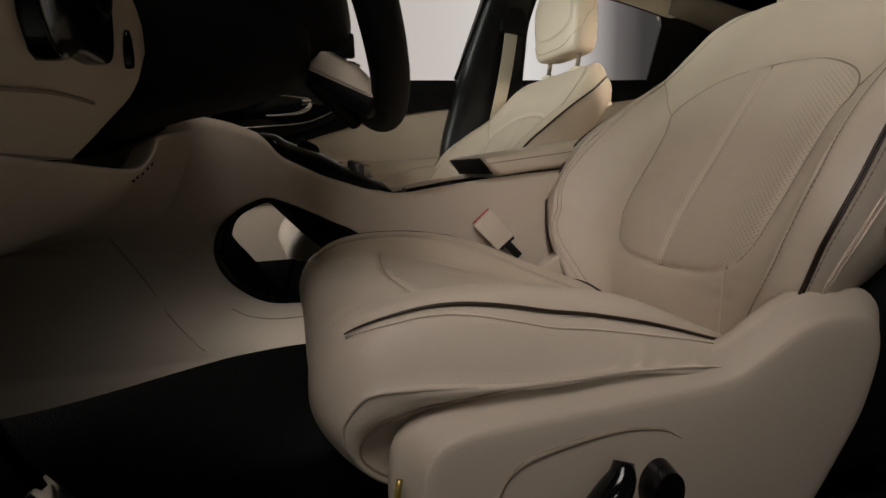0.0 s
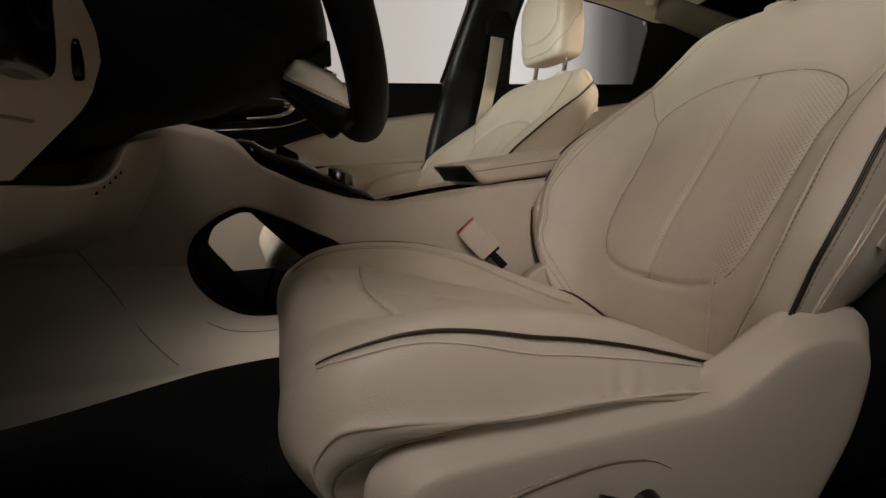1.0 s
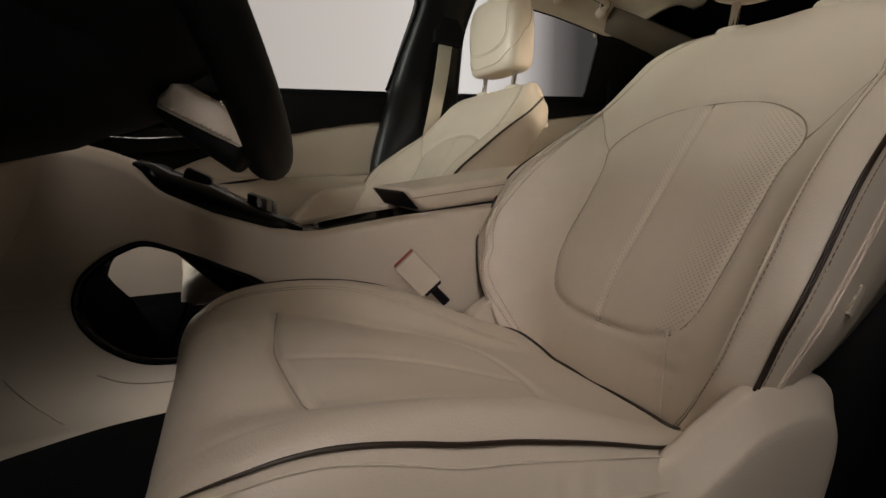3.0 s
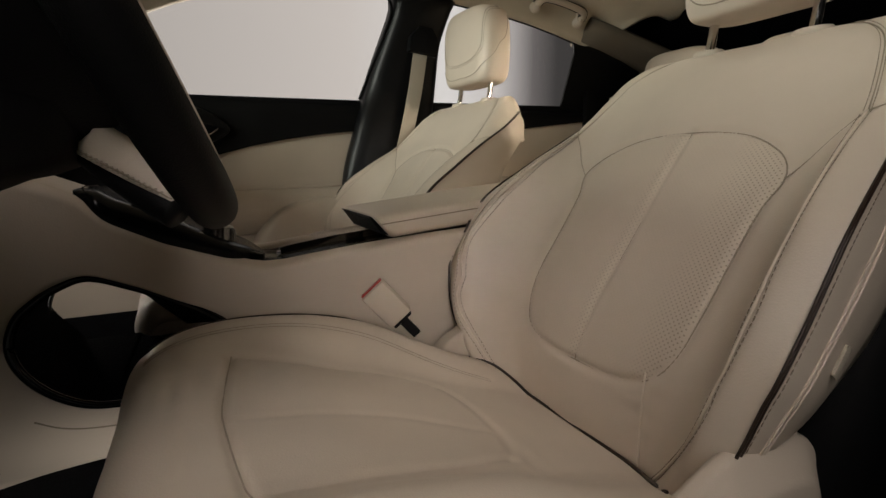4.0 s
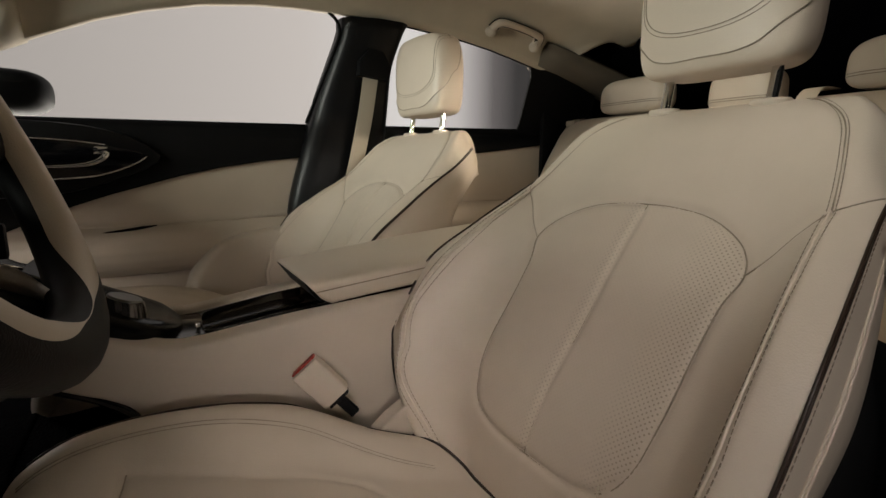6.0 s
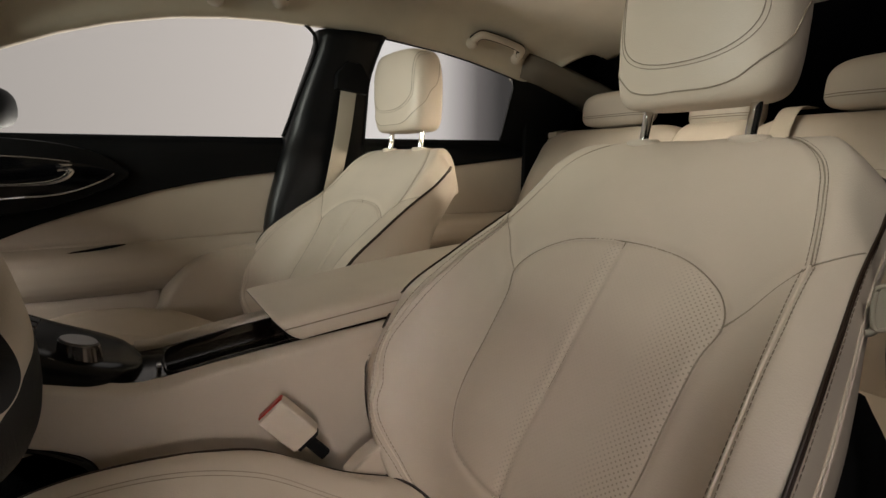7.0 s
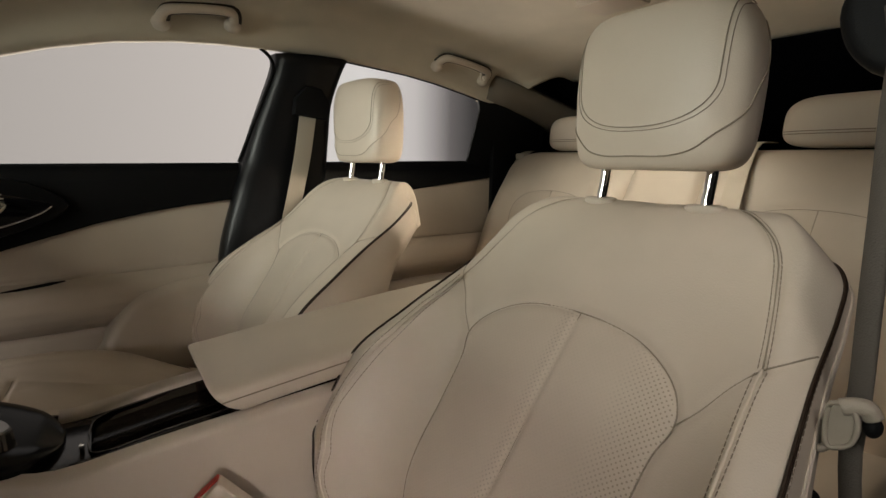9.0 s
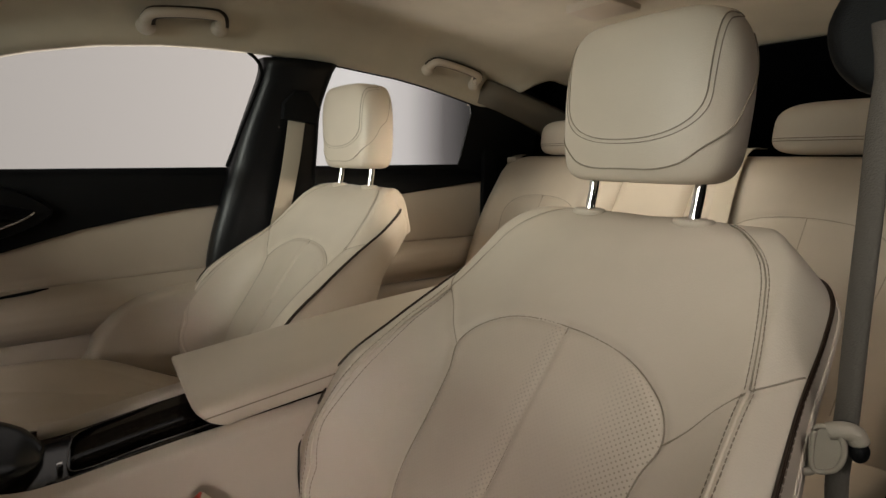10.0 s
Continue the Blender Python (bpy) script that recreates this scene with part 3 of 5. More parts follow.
        raw("stitching", sv, sf, THREAD, seat, "stitches on the side panel")
        for k in (0.245, 0.29):
            tube("side_seam", BACK.side(np.linspace(0.06, 0.78, 90), sign, k) + np.array((0, 0.0004 * sign, 0)), 0.0013, LEATHER, seat, "raised pale seam on the side panel", 6)
    if driver:
        box = box_bm((-0.004, -0.0015, -0.014), (0.004, 0.0015, 0.014), 0.001)
        bmesh.ops.transform(box, matrix=Matrix.Translation(tuple(BACK.side(0.322, -1, 0.46) + np.array((0, -0.0015, 0)))) @ Matrix.Rotation(radians(36), 4, "Y"), verts=box.verts)
        part("side_tag", box, BELT, seat, "small pale cloth tag in the side seam")
    # cushion
    INS_F = [(0.442, 0.545), (0.436, 0.40), (0.430, 0.226), (0.425, 0.05), (0.425, -0.064), (0.430, -0.274), (0.435, -0.43), (0.440, -0.545)]
    INS_L = [(0.442, 0.545), (0.562, 0.469), (0.663, 0.421), (0.73, 0.375)]
    INS_R = [(0.73, 0.375), (0.746, 0.29), (0.755, 0.15), (0.757, 0.0), (0.755, -0.15), (0.746, -0.29), (0.73, -0.375)]
    MID = [(0.428, -0.06), (0.476, -0.045), (0.61, -0.06), (0.74, -0.16)]
    EDGE = [(0.335, 0.70), (0.40, 0.715), (0.48, 0.72), (0.56, 0.71), (0.65, 0.68), (0.76, 0.63), (0.86, 0.58)]
    SLIT = [(0.340, 0.843), (0.361, 0.866), (0.383, 0.876), (0.41, 0.878), (0.445, 0.883), (0.495, 0.895), (0.533, 0.904), (0.579, 0.907), (0.631, 0.912), (0.695, 0.913), (0.752, 0.905), (0.788, 0.875), (0.822, 0.84)]
    cs = [(INS_F, 0.0036, 0.0044), (MID, 0.0016, 0.006), (INS_R, 0.0022, 0.007)]
    for m in (lambda q: q, mirror):
        cs += [(m(INS_L), 0.0024, 0.006), (m(EDGE), 0.0012, 0.006), (m(SLIT), 0.004, 0.006)]
    cp = [(0.55, 0.27, 0.10, 0.2, 0.005), (0.55, -0.27, 0.10, 0.2, 0.005), (0.37, 0.0, 0.05, 0.5, 0.004)]
    for k, (s0, d) in enumerate(((0.60, 0.0022), (0.625, 0.0026), (0.655, 0.002), (0.70, 0.0014))):
        cp += [(s0, -0.985, 0.008, 0.024, -d * 1.3), (s0 + 0.012, -0.985, 0.008, 0.024, d * 1.2)]
    cp += [(0.40, 0.28, 0.012, 0.18, -0.002), (0.395, 0.18, 0.01, 0.1, 0.0015), (0.46, 0.40, 0.02, 0.06, -0.002)]
    cp += uneven(5, 70, 0.0011) + [(0.74 + 0.016 * k, -0.42 + 0.03 * k, 0.012, 0.11, (-1) ** k * 0.0009) for k in range(3)] + [(0.36 + 0.012 * k, 0.25 - 0.02 * k, 0.005, 0.12, (-1) ** k * 0.0011) for k in range(4)]
    v, f, uv, n = CUSHION.mesh(250, 151, cs, cp)
    raw("cushion", v, f, LEATHER, seat, "cream leather seat cushion with soft creases", uv=uv)
    tube("insert_seam", CUSHION.line(INS_F, 90, -0.0012), 0.0007, PALE, seat, "seam along the front of the cushion insert", 5)
    # dark line placed to follow the cushion's outline in the camera's view
    INNER = [(0.34, 0.85), (0.42, 0.848), (0.48, 0.845), (0.54, 0.845), (0.60, 0.852), (0.66, 0.885), (0.72, 0.93), (0.78, 0.95), (0.84, 0.95), (0.93, 0.95)]
    tube("edge_line", CUSHION.line(INNER if driver else mirror(INNER), 120, 0.0002), [0.0010 + 0.0014 * min(1, k / 20) for k in range(120)], PIPING, seat, "dark line along the inner cushion edge", 8)
    if driver:
        part("hinge_cover", prism_bm([(0.425, 0.255), (0.434, 0.292), (0.455, 0.309), (0.489, 0.327), (0.53, 0.335), (0.56, 0.30), (0.55, 0.24)], "y", 0.193, 0.222, 0.006, 3), SOFT, seat, "cream hinge cover beside the cushion")
    for m in (mirror,) if driver else (lambda q: q,):
        tube("slit_piping", CUSHION.line(m(SLIT), 120, -0.0012), [0.0007 + 0.0012 * min(1, k / 25) - 0.0006 * max(0, (k - 70) / 50) for k in range(120)], PIPING, seat, "dark piping along the cushion edge", 8)
        tube("seam", CUSHION.line([(s, u + 0.030 * (1 if u > 0 else -1)) for s, u in m(SLIT)], 120, 0.0003), 0.0009, WELT, seat, "raised seam under the piping", 6)
        for du in (-0.010, 0.010):
            tube("stitching", CUSHION.line([(s, u + du) for s, u in mirror(m(EDGE))], 90, -0.0002), 0.0005, PALE, seat, "thread stitches along the bolster", 5)
    # dark tube painting the shadow where the cushion runs in under the backrest
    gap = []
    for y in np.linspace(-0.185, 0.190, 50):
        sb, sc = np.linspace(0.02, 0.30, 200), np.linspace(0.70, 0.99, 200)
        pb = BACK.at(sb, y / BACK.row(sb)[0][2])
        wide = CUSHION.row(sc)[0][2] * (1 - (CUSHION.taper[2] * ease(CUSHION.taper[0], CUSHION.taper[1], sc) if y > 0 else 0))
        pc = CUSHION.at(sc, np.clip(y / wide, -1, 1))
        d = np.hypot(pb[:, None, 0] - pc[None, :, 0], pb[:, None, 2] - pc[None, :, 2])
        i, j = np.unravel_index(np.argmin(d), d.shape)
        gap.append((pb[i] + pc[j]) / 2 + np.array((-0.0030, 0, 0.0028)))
    tube("gap_shadow", smooth_line(gap[::4] + gap[-1:], 60), 0.0021, PIPING, seat, "painted shadow line between cushion and backrest", 6)
    headrest(seat, tone, line_tone)
    if driver:
        seat_shield(seat)
    # sides of the cushion, down over the lower seam and in under it
    low_edge = smooth_line([(0.22, 0.215, 0), (0.14, 0.220, 0), (0.088, 0.238, 0), (0.062, 0.262, 0), (0.059, 0.277, 0), (0.066, 0.289, 0), (0.081, 0.297, 0), (0.103, 0.303, 0), (0.129, 0.307, 0), (0.176, 0.312, 0), (0.235, 0.312, 0), (0.28, 0.311, 0), (0.381, 0.300, 0), (0.48, 0.272, 0), (0.60, 0.225, 0)], 120)
    core = np.array((0.30, 0.225))
    turn = np.arctan2(low_edge[:, 1] - core[1], low_edge[:, 0] - core[0]) % (2 * math.pi)
    reach = np.hypot(low_edge[:, 1] - core[1], low_edge[:, 0] - core[0])
    order = np.argsort(turn)
    for sign in (-1, 1):
        rim = CUSHION.at(np.linspace(0.03, 0.96, 160), sign * np.ones(160))
        caps = [[] for _ in range(8)]
        for p in rim:
            a, r0 = math.atan2(p[2] - core[1], p[0] - core[0]) % (2 * math.pi), math.hypot(p[2] - core[1], p[0] - core[0])
            r1 = min(float(np.interp(a, turn[order], reach[order])), r0 - 0.002)
            for k, (r, dy) in enumerate(((r0, 0.0), (r0 * 0.85 + r1 * 0.15, 0.0022), (r0 * 0.6 + r1 * 0.4, 0.0042), (r0 * 0.3 + r1 * 0.7, 0.0040), (r1, 0.0), (r1 - 0.004, -0.003), (r1 - 0.012, -0.010), (r1 * 0.4, -0.020))):
                caps[k].append((core[0] + r * math.cos(a), p[1] + sign * dy, core[1] + r * math.sin(a)))
        loft("cushion_side", caps, LEATHER, seat, "cream leather side of the cushion", closed=False)
        tube("low_seam", np.array(caps[4][4:-6]), 0.0012, SEAM, seat, "lower edge seam of the cushion", 6)
        tube("stitching", np.array(caps[3][4:-6]) * 0.25 + np.array(caps[4][4:-6]) * 0.75 + np.array((0, 0.0004 * sign, 0)), 0.0004, PALE, seat, "stitching above the lower seam", 5)
    if driver:
        # added shell, deepened to cover the rear cushion in the camera's view
        rows = smooth_line([(0.12, 0.57, 0.80, 0.222), (0.30, 0.605, 0.83, 0.246), (0.42, 0.665, 0.84, 0.248), (0.50, 0.725, 0.80, 0.230)], 20)
        loft("back_shell", [[(a, -w, z), (b - 0.02, -w, z), (b, -w + 0.03, z), (b, w - 0.03, z), (b - 0.02, w, z), (a, w, z)] for z, a, b, w in rows], BLACK, seat, "black filler shell behind the backrest")
    # frame under the cushion
    part("seat_base", box_bm((0.12, -0.20, 0.05), (0.54, 0.20, 0.20), 0.02), BLACK, seat, "black seat frame and runner")
    return seat


driver_seat = front_seat(True)
passenger_seat = front_seat(False)
YAW = 0.066
passenger_seat.rotation_euler = (0, 0, YAW)
passenger_seat.location = (0.75 - 0.77 * math.cos(YAW) - 0.198 * math.sin(YAW), 0.54 - 0.77 * math.sin(YAW) + 0.198 * math.cos(YAW), 0.002)

# ---------------------------------------------------------------- studio and car shell
MID_Y = 0.369


def slab(name, xs, zlo, zhi, yfun, rows, thick, mat, parent, label="", side=1):
    """A curved panel: for each x from zlo(x) to zhi(x), its inner face at yfun(x, z), thick metres deep."""
    inner, outer = [], []
    for x in xs:
        a, b = zlo(x), zhi(x)
        inner.append([(x, yfun(x, z), z) for z in np.linspace(a, b, rows)])
        outer.append([(x, yfun(x, z) + thick * side, z) for z in np.linspace(a, b, rows)])
    return loft(name, [i + o[::-1] for i, o in zip(inner, outer)], mat, parent, label)


curve = lambda pts: (lambda v: float(np.interp(v, [p[0] for p in pts], [p[1] for p in pts])))

studio_floor = raw("ground", [(-40, -40, -0.28), (40, -40, -0.28), (40, 40, -0.28), (-40, 40, -0.28)], [(0, 1, 2, 3)], STUDIO, smooth=False)
tagged(studio_floor, "smooth grey studio floor under the car", "floor", kind="structure")
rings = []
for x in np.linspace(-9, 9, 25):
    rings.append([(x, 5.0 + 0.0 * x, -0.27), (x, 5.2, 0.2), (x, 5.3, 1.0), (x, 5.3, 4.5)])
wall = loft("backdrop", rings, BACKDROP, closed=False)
tagged(wall, "pale glowing studio wall behind the car, its light fall-off painted in", "wall", kind="structure")

carpet = part("floor", box_bm((-0.75, -0.36, 0.0), (1.75, 1.10, 0.05), 0.01), CARPET, None)
tagged(carpet, "black carpet of the footwells", "carpet", kind="structure")
sill = part("door_sill", box_bm((-0.7, -0.47, -0.02), (0.75, -0.37, 0.10), 0.02), BLACK, None)
tagged(sill, "black plastic sill of the open front doorway", "sill", kind="structure")
bulkhead = part("wall_front", box_bm((-0.85, -0.36, 0.0), (-0.75, 1.10, 0.75), 0.01), BLACK, None)
tagged(bulkhead, "black bulkhead of the footwell", "bulkhead", kind="structure")

WIN_TOP = curve([(-0.35, 0.775), (-0.2, 0.845), (-0.078, 0.897), (0.009, 0.934), (0.107, 0.974), (0.21, 1.006), (0.32, 1.031), (0.44, 1.047), (0.543, 1.054), (0.70, 1.057), (0.86, 1.053), (1.04, 1.041), (1.15, 1.028), (1.26, 1.010), (1.41, 0.983), (1.55, 0.945), (1.75, 0.88)])
ROOF = curve([(-0.30, 0.98), (-0.12, 1.07), (0.0, 1.105), (0.2, 1.135), (0.5, 1.150), (0.9, 1.150), (1.3, 1.125), (1.62, 1.082), (1.7, 1.065)])
side_y = lambda z: 1.085 - 0.5 * (z - 0.78)


def headliner():
    xs = np.concatenate([np.linspace(-0.13, 1.62, 90), [1.64]])
    low, high = [], []
    for x in xs:
        t, r = WIN_TOP(x), ROOF(x)
        half = [(side_y(t) + 0.004, t), (side_y(t) - 0.012, t - 0.002), (side_y(t) - 0.024, t + 0.016), (side_y(t) - 0.040, t + 0.058), (0.875, t + 0.098), (0.80, max(t + 0.108, r - 0.010)), (0.70, r + 0.004), (0.55, r + 0.010), (MID_Y, r + 0.012)]
        f = float(ease(1.38, 1.58, x))
        half = [(y + (0.83 - y) * f, z + (r - 0.012 - z) * f) if k < 5 else (y, z) for k, (y, z) in enumerate(half)]
        half = [(y - 0.0015 * k * f, z) for k, (y, z) in enumerate(half)]
        pts = half + [(2 * MID_Y - y, z) for y, z in half[-2::-1]]
        line = smooth_line([(x, y, z) for y, z in pts], 61)
        low.append([tuple(p) for p in line])
        high.append([(p[0], p[1], p[2] + 0.03) for p in line])
    ob = loft("ceiling", [a + b[::-1] for a, b in zip(low, high)], CLOTH)
    return tagged(ob, "beige cloth headliner curving down to the windows", "headliner", kind="structure")


headliner()


def roof_skin():
    """The closed body above the headliner and behind the rear seat, so that light only comes in through the glass."""
    ob = part("roof", box_bm((-0.10, -0.25, 1.23), (1.70, 0.99, 1.26), 0.01), BLACK, None)
    return tagged(ob, "black outer roof skin of the car", "roof", kind="structure")


roof_skin()


def windscreen_pillar(name):
    rings = []
    for x in np.linspace(-0.42, -0.02, 16):
        t = WIN_TOP(x) if x > -0.35 else 0.775 + (x + 0.35) * 0.45
        rings.append([(x, side_y(t) + 0.02, t), (x, side_y(t) - 0.03, t + 0.002), (x, side_y(t) - 0.075, t + 0.03), (x, side_y(t) - 0.09, t + 0.07), (x, side_y(t) - 0.05, t + 0.09), (x, side_y(t) + 0.03, t + 0.03)])
    ob = loft(name, rings, CLOTH)
    return tagged(ob, "pale cloth-covered windscreen pillar trim", "pillar trim", kind="structure")


windscreen_pillar("pillar_front")

# ---------------------------------------------------------------- passenger side: doors, pillars, glass
SILL = curve([(-0.4, 0.762), (0.0, 0.769), (0.58, 0.779), (0.85, 0.785), (1.4, 0.796)])
INSERT_TOP = curve([(-0.4, 0.40), (-0.15, 0.49), (0.025, 0.563), (0.10, 0.588), (0.173, 0.609), (0.26, 0.634), (0.36, 0.655), (0.46, 0.671), (0.56, 0.682), (0.7, 0.69)])
DOOR_Y = curve([(0.05, 1.075), (0.30, 1.055), (0.375, 1.045), (0.392, 1.030), (0.405, 1.010), (0.425, 0.995), (0.45, 0.987), (0.475, 0.988), (0.492, 0.998), (0.503, 1.016), (0.510, 1.038), (0.52, 1.052), (0.56, 1.056), (0.68, 1.056), (0.735, 1.060), (0.76, 1.070), (0.775, 1.092), (0.80, 1.10)])


def front_door():
    d = thing("door_1", "closed passenger door with black upper trim and beige insert", "car door", kind="structure")
    xs = np.linspace(-0.40, 0.60, 60)
    slab("upper_trim", xs, INSERT_TOP, SILL, lambda x, z: DOOR_Y(z) - 0.007, 24, 0.03, BLACK, d, "black soft upper trim")
    slab("insert", xs, lambda x: 0.509 + 0.02 * max(0, x - 0.2), lambda x: max(INSERT_TOP(x) + 0.012, 0.513 + 0.02 * max(0, x - 0.2)), lambda x, z: DOOR_Y(z), 16, 0.03, SOFT, d, "beige leather insert")
    arm = slab("armrest", xs, lambda x: 0.385 + 0.04 * max(0, x - 0.2) + 0.05 * max(0, 0.05 - x), lambda x: 0.510 + 0.02 * max(0, x - 0.2), lambda x, z: DOOR_Y(z - 0.02 * max(0, x - 0.2)), 24, 0.05, SOFT, d, "beige padded armrest")
    slab("lower_panel", xs, lambda x: 0.03, lambda x: 0.396 + 0.04 * max(0, x - 0.2) + 0.05 * max(0, 0.05 - x), lambda x, z: DOOR_Y(min(z, 0.36)), 12, 0.04, SOFT, d, "beige lower panel")
    part("sill_trim", prism_bm([(1.052, 0.045), (1.056, 0.186), (1.062, 0.196), (1.10, 0.196), (1.10, 0.045)], "x", -0.45, 0.62, 0.003), CARPET, d, "black sill trim below the door")
    rings = []
    for k, (y, grow) in enumerate(((1.05, 1.0), (0.985, 1.0), (0.962, 0.985), (0.950, 0.94), (0.945, 0.86))):
        edge = smooth_line([(0.235, 0.30, 0), (0.245, 0.345, 0), (0.256, 0.378, 0), (0.272, 0.408, 0), (0.305, 0.445, 0), (0.338, 0.468, 0), (0.40, 0.485, 0), (0.48, 0.494, 0), (0.57, 0.50, 0), (0.60, 0.42, 0), (0.58, 0.28, 0), (0.40, 0.24, 0)], 60, True)
        rings.append([(0.42 + (x - 0.42) * grow, y, 0.38 + (z - 0.38) * grow) for x, z, _ in edge])
    loft("lower_bolster", rings, SOFT, d, "beige padded bolster at the foot of the door")
    slot = [(x, DOOR_Y(0.505) - 0.012 + 0.004, 0.4995 + 0.13 * (x - 0.10)) for x in np.linspace(-0.02, 0.190, 24)]
    tube("pull_slot", np.array(slot), [0.006 * min(1, (1.0 - k / 23) * 5 + 0.35) for k in range(24)], BLACK, arm, "dark pull slot", 8, flat=0.6)
    # handle bezel
    bez = smooth_line([(-0.22, 0.60, 0), (-0.12, 0.585, 0), (0.0, 0.592, 0), (0.10, 0.618, 0), (0.17, 0.645, 0), (0.212, 0.674, 0), (0.195, 0.700, 0), (0.14, 0.732, 0), (0.05, 0.752, 0), (-0.08, 0.758, 0), (-0.22, 0.745, 0)], 70, True)
    bm = prism_bm([(x, z) for x, z, _ in bez], "y", 1.034, 1.052, 0.006)
    bezel = part("handle_bezel", bm, SATIN, d, "raised black handle surround")
    inner = smooth_line([(-0.20, 0.628, 0), (-0.10, 0.622, 0), (0.0, 0.627, 0), (0.07, 0.633, 0), (0.115, 0.645, 0), (0.16, 0.664, 0), (0.182, 0.680, 0), (0.16, 0.693, 0), (0.10, 0.706, 0), (0.0, 0.716, 0), (-0.20, 0.722, 0)], 70, True)
    part("handle_dish", prism_bm([(x, z) for x, z, _ in inner], "y", 1.031, 1.045, 0.002), GLOSS, bezel, "gloss black handle recess")
    top = smooth_line([(-0.20, 1.030, 0.722), (0.0, 1.030, 0.717), (0.10, 1.030, 0.707)], 30)
    tube("chrome_edge", top, 0.0020, CHROME, bezel, "chrome edge of the recess", 6)
    low = smooth_line([(-0.20, 1.030, 0.628), (-0.10, 1.030, 0.622), (0.0, 1.029, 0.627), (0.07, 1.029, 0.633), (0.115, 1.029, 0.645), (0.16, 1.029, 0.664), (0.182, 1.029, 0.680)], 40)
    tube("chrome_edge", low, 0.0021, CHROME, bezel, "chrome edge of the recess", 6)
    lever = smooth_line([(-0.03, 1.022, 0.655), (0.03, 1.014, 0.657), (0.07, 1.008, 0.663), (0.094, 1.006, 0.675), (0.104, 1.010, 0.690)], 24)
    tube("door_handle", lever, [0.003 + 0.005 * (k / 23) ** 2 for k in range(24)], CHROME, bezel, "chrome inner door handle", 10)
    part("handle_end", box_bm((0.076, 1.006, 0.684), (0.106, 1.022, 0.702), 0.004), CHROME, bezel, "chrome end of the handle")
    # glass
    outline = [(x, SILL(x) - 0.01) for x in np.linspace(-0.34, 0.60, 8)] + [(0.66, 1.02)] + [(x, WIN_TOP(x) + 0.01) for x in np.linspace(0.64, -0.34, 30)]
    pane = raw("window_pane", [(x, side_y(z) + 0.008, z) for x, z in outline], [tuple(range(len(outline)))], GLASS, d, "clear side window", smooth=False)
    pane.visible_shadow = False
    seal = [(0.626, 1.058), (0.645, 1.046), (0.658, 1.030), (0.660, 1.005), (0.645, 0.95), (0.618, 0.865), (0.592, 0.782)]
    line = smooth_line([(x, side_y(z) - 0.002, z) for x, z in seal], 120)
    tube("window_seal", line, 0.0045, BLACK, d, "black rubber window seal", 8)
    return d


front_door()


def rear_door():
    d = thing("door_2", "closed rear door with black upper trim and tan insert", "car door", kind="structure")
    xs = np.linspace(0.78, 1.62, 44)
    top = curve([(0.78, 0.66), (0.95, 0.675), (1.15, 0.70), (1.38, 0.728), (1.62, 0.755)])
    slab("upper_trim", xs, top, SILL, lambda x, z: DOOR_Y(z) - 0.007 - 0.06 * max(0, x - 1.2), 16, 0.03, BLACK, d, "black soft upper trim")
    slab("insert", xs, lambda x: 0.528, lambda x: top(x) + 0.012, lambda x, z: DOOR_Y(z) - 0.06 * max(0, x - 1.2), 12, 0.03, SOFT, d, "tan leather insert")
    slab("armrest", xs, lambda x: 0.40, lambda x: 0.536, lambda x, z: DOOR_Y(z - 0.03) - 0.06 * max(0, x - 1.2), 20, 0.05, SOFT, d, "beige padded armrest")
    slab("lower_panel", xs, lambda x: 0.03, lambda x: 0.394, lambda x, z: DOOR_Y(min(z, 0.36)) - 0.06 * max(0, x - 1.2), 10, 0.04, SOFT, d, "beige lower panel")
    outline = [(x, SILL(x) - 0.01) for x in np.linspace(0.80, 1.39, 6)] + [(1.37, 0.97)] + [(x, WIN_TOP(x) + 0.01) for x in np.linspace(1.40, 0.84, 20)]
    pane = raw("window_pane", [(x, side_y(z) + 0.008, z) for x, z in outline], [tuple(range(len(outline)))], GLASS, d, "clear rear side window", smooth=False)
    pane.visible_shadow = False
    line = smooth_line([(x, side_y(WIN_TOP(x)) - 0.002, WIN_TOP(x) + 0.001) for x in np.linspace(0.85, 1.42, 30)], 60)
    tube("window_seal", line, 0.004, BLACK, d, "black rubber window seal", 8)
    # fixed black frame behind the pane
    back = [(1.375, 0.79), (1.360, 0.965), (1.338, 1.000), (1.330, 1.030), (1.40, 1.035), (1.62, 0.97), (1.66, 0.80), (1.62, 0.70)]
    bm = bmesh.new()
    f = [bm.verts.new((x, side_y(z) - 0.002 - 0.25 * max(0, x - 1.37), z)) for x, z in back]
    g = [bm.verts.new((x, side_y(z) + 0.006 - 0.25 * max(0, x - 1.37), z)) for x, z in back]
    bm.faces.new(f), bm.faces.new(g[::-1])
    for i in range(len(back)):
        bm.faces.new((f[i], g[i], g[(i + 1) % len(back)], f[(i + 1) % len(back)]))
    part("quarter_trim", bm, BLACK, d, "black trim behind the rear window", smooth=False)
    return d


rear_door()


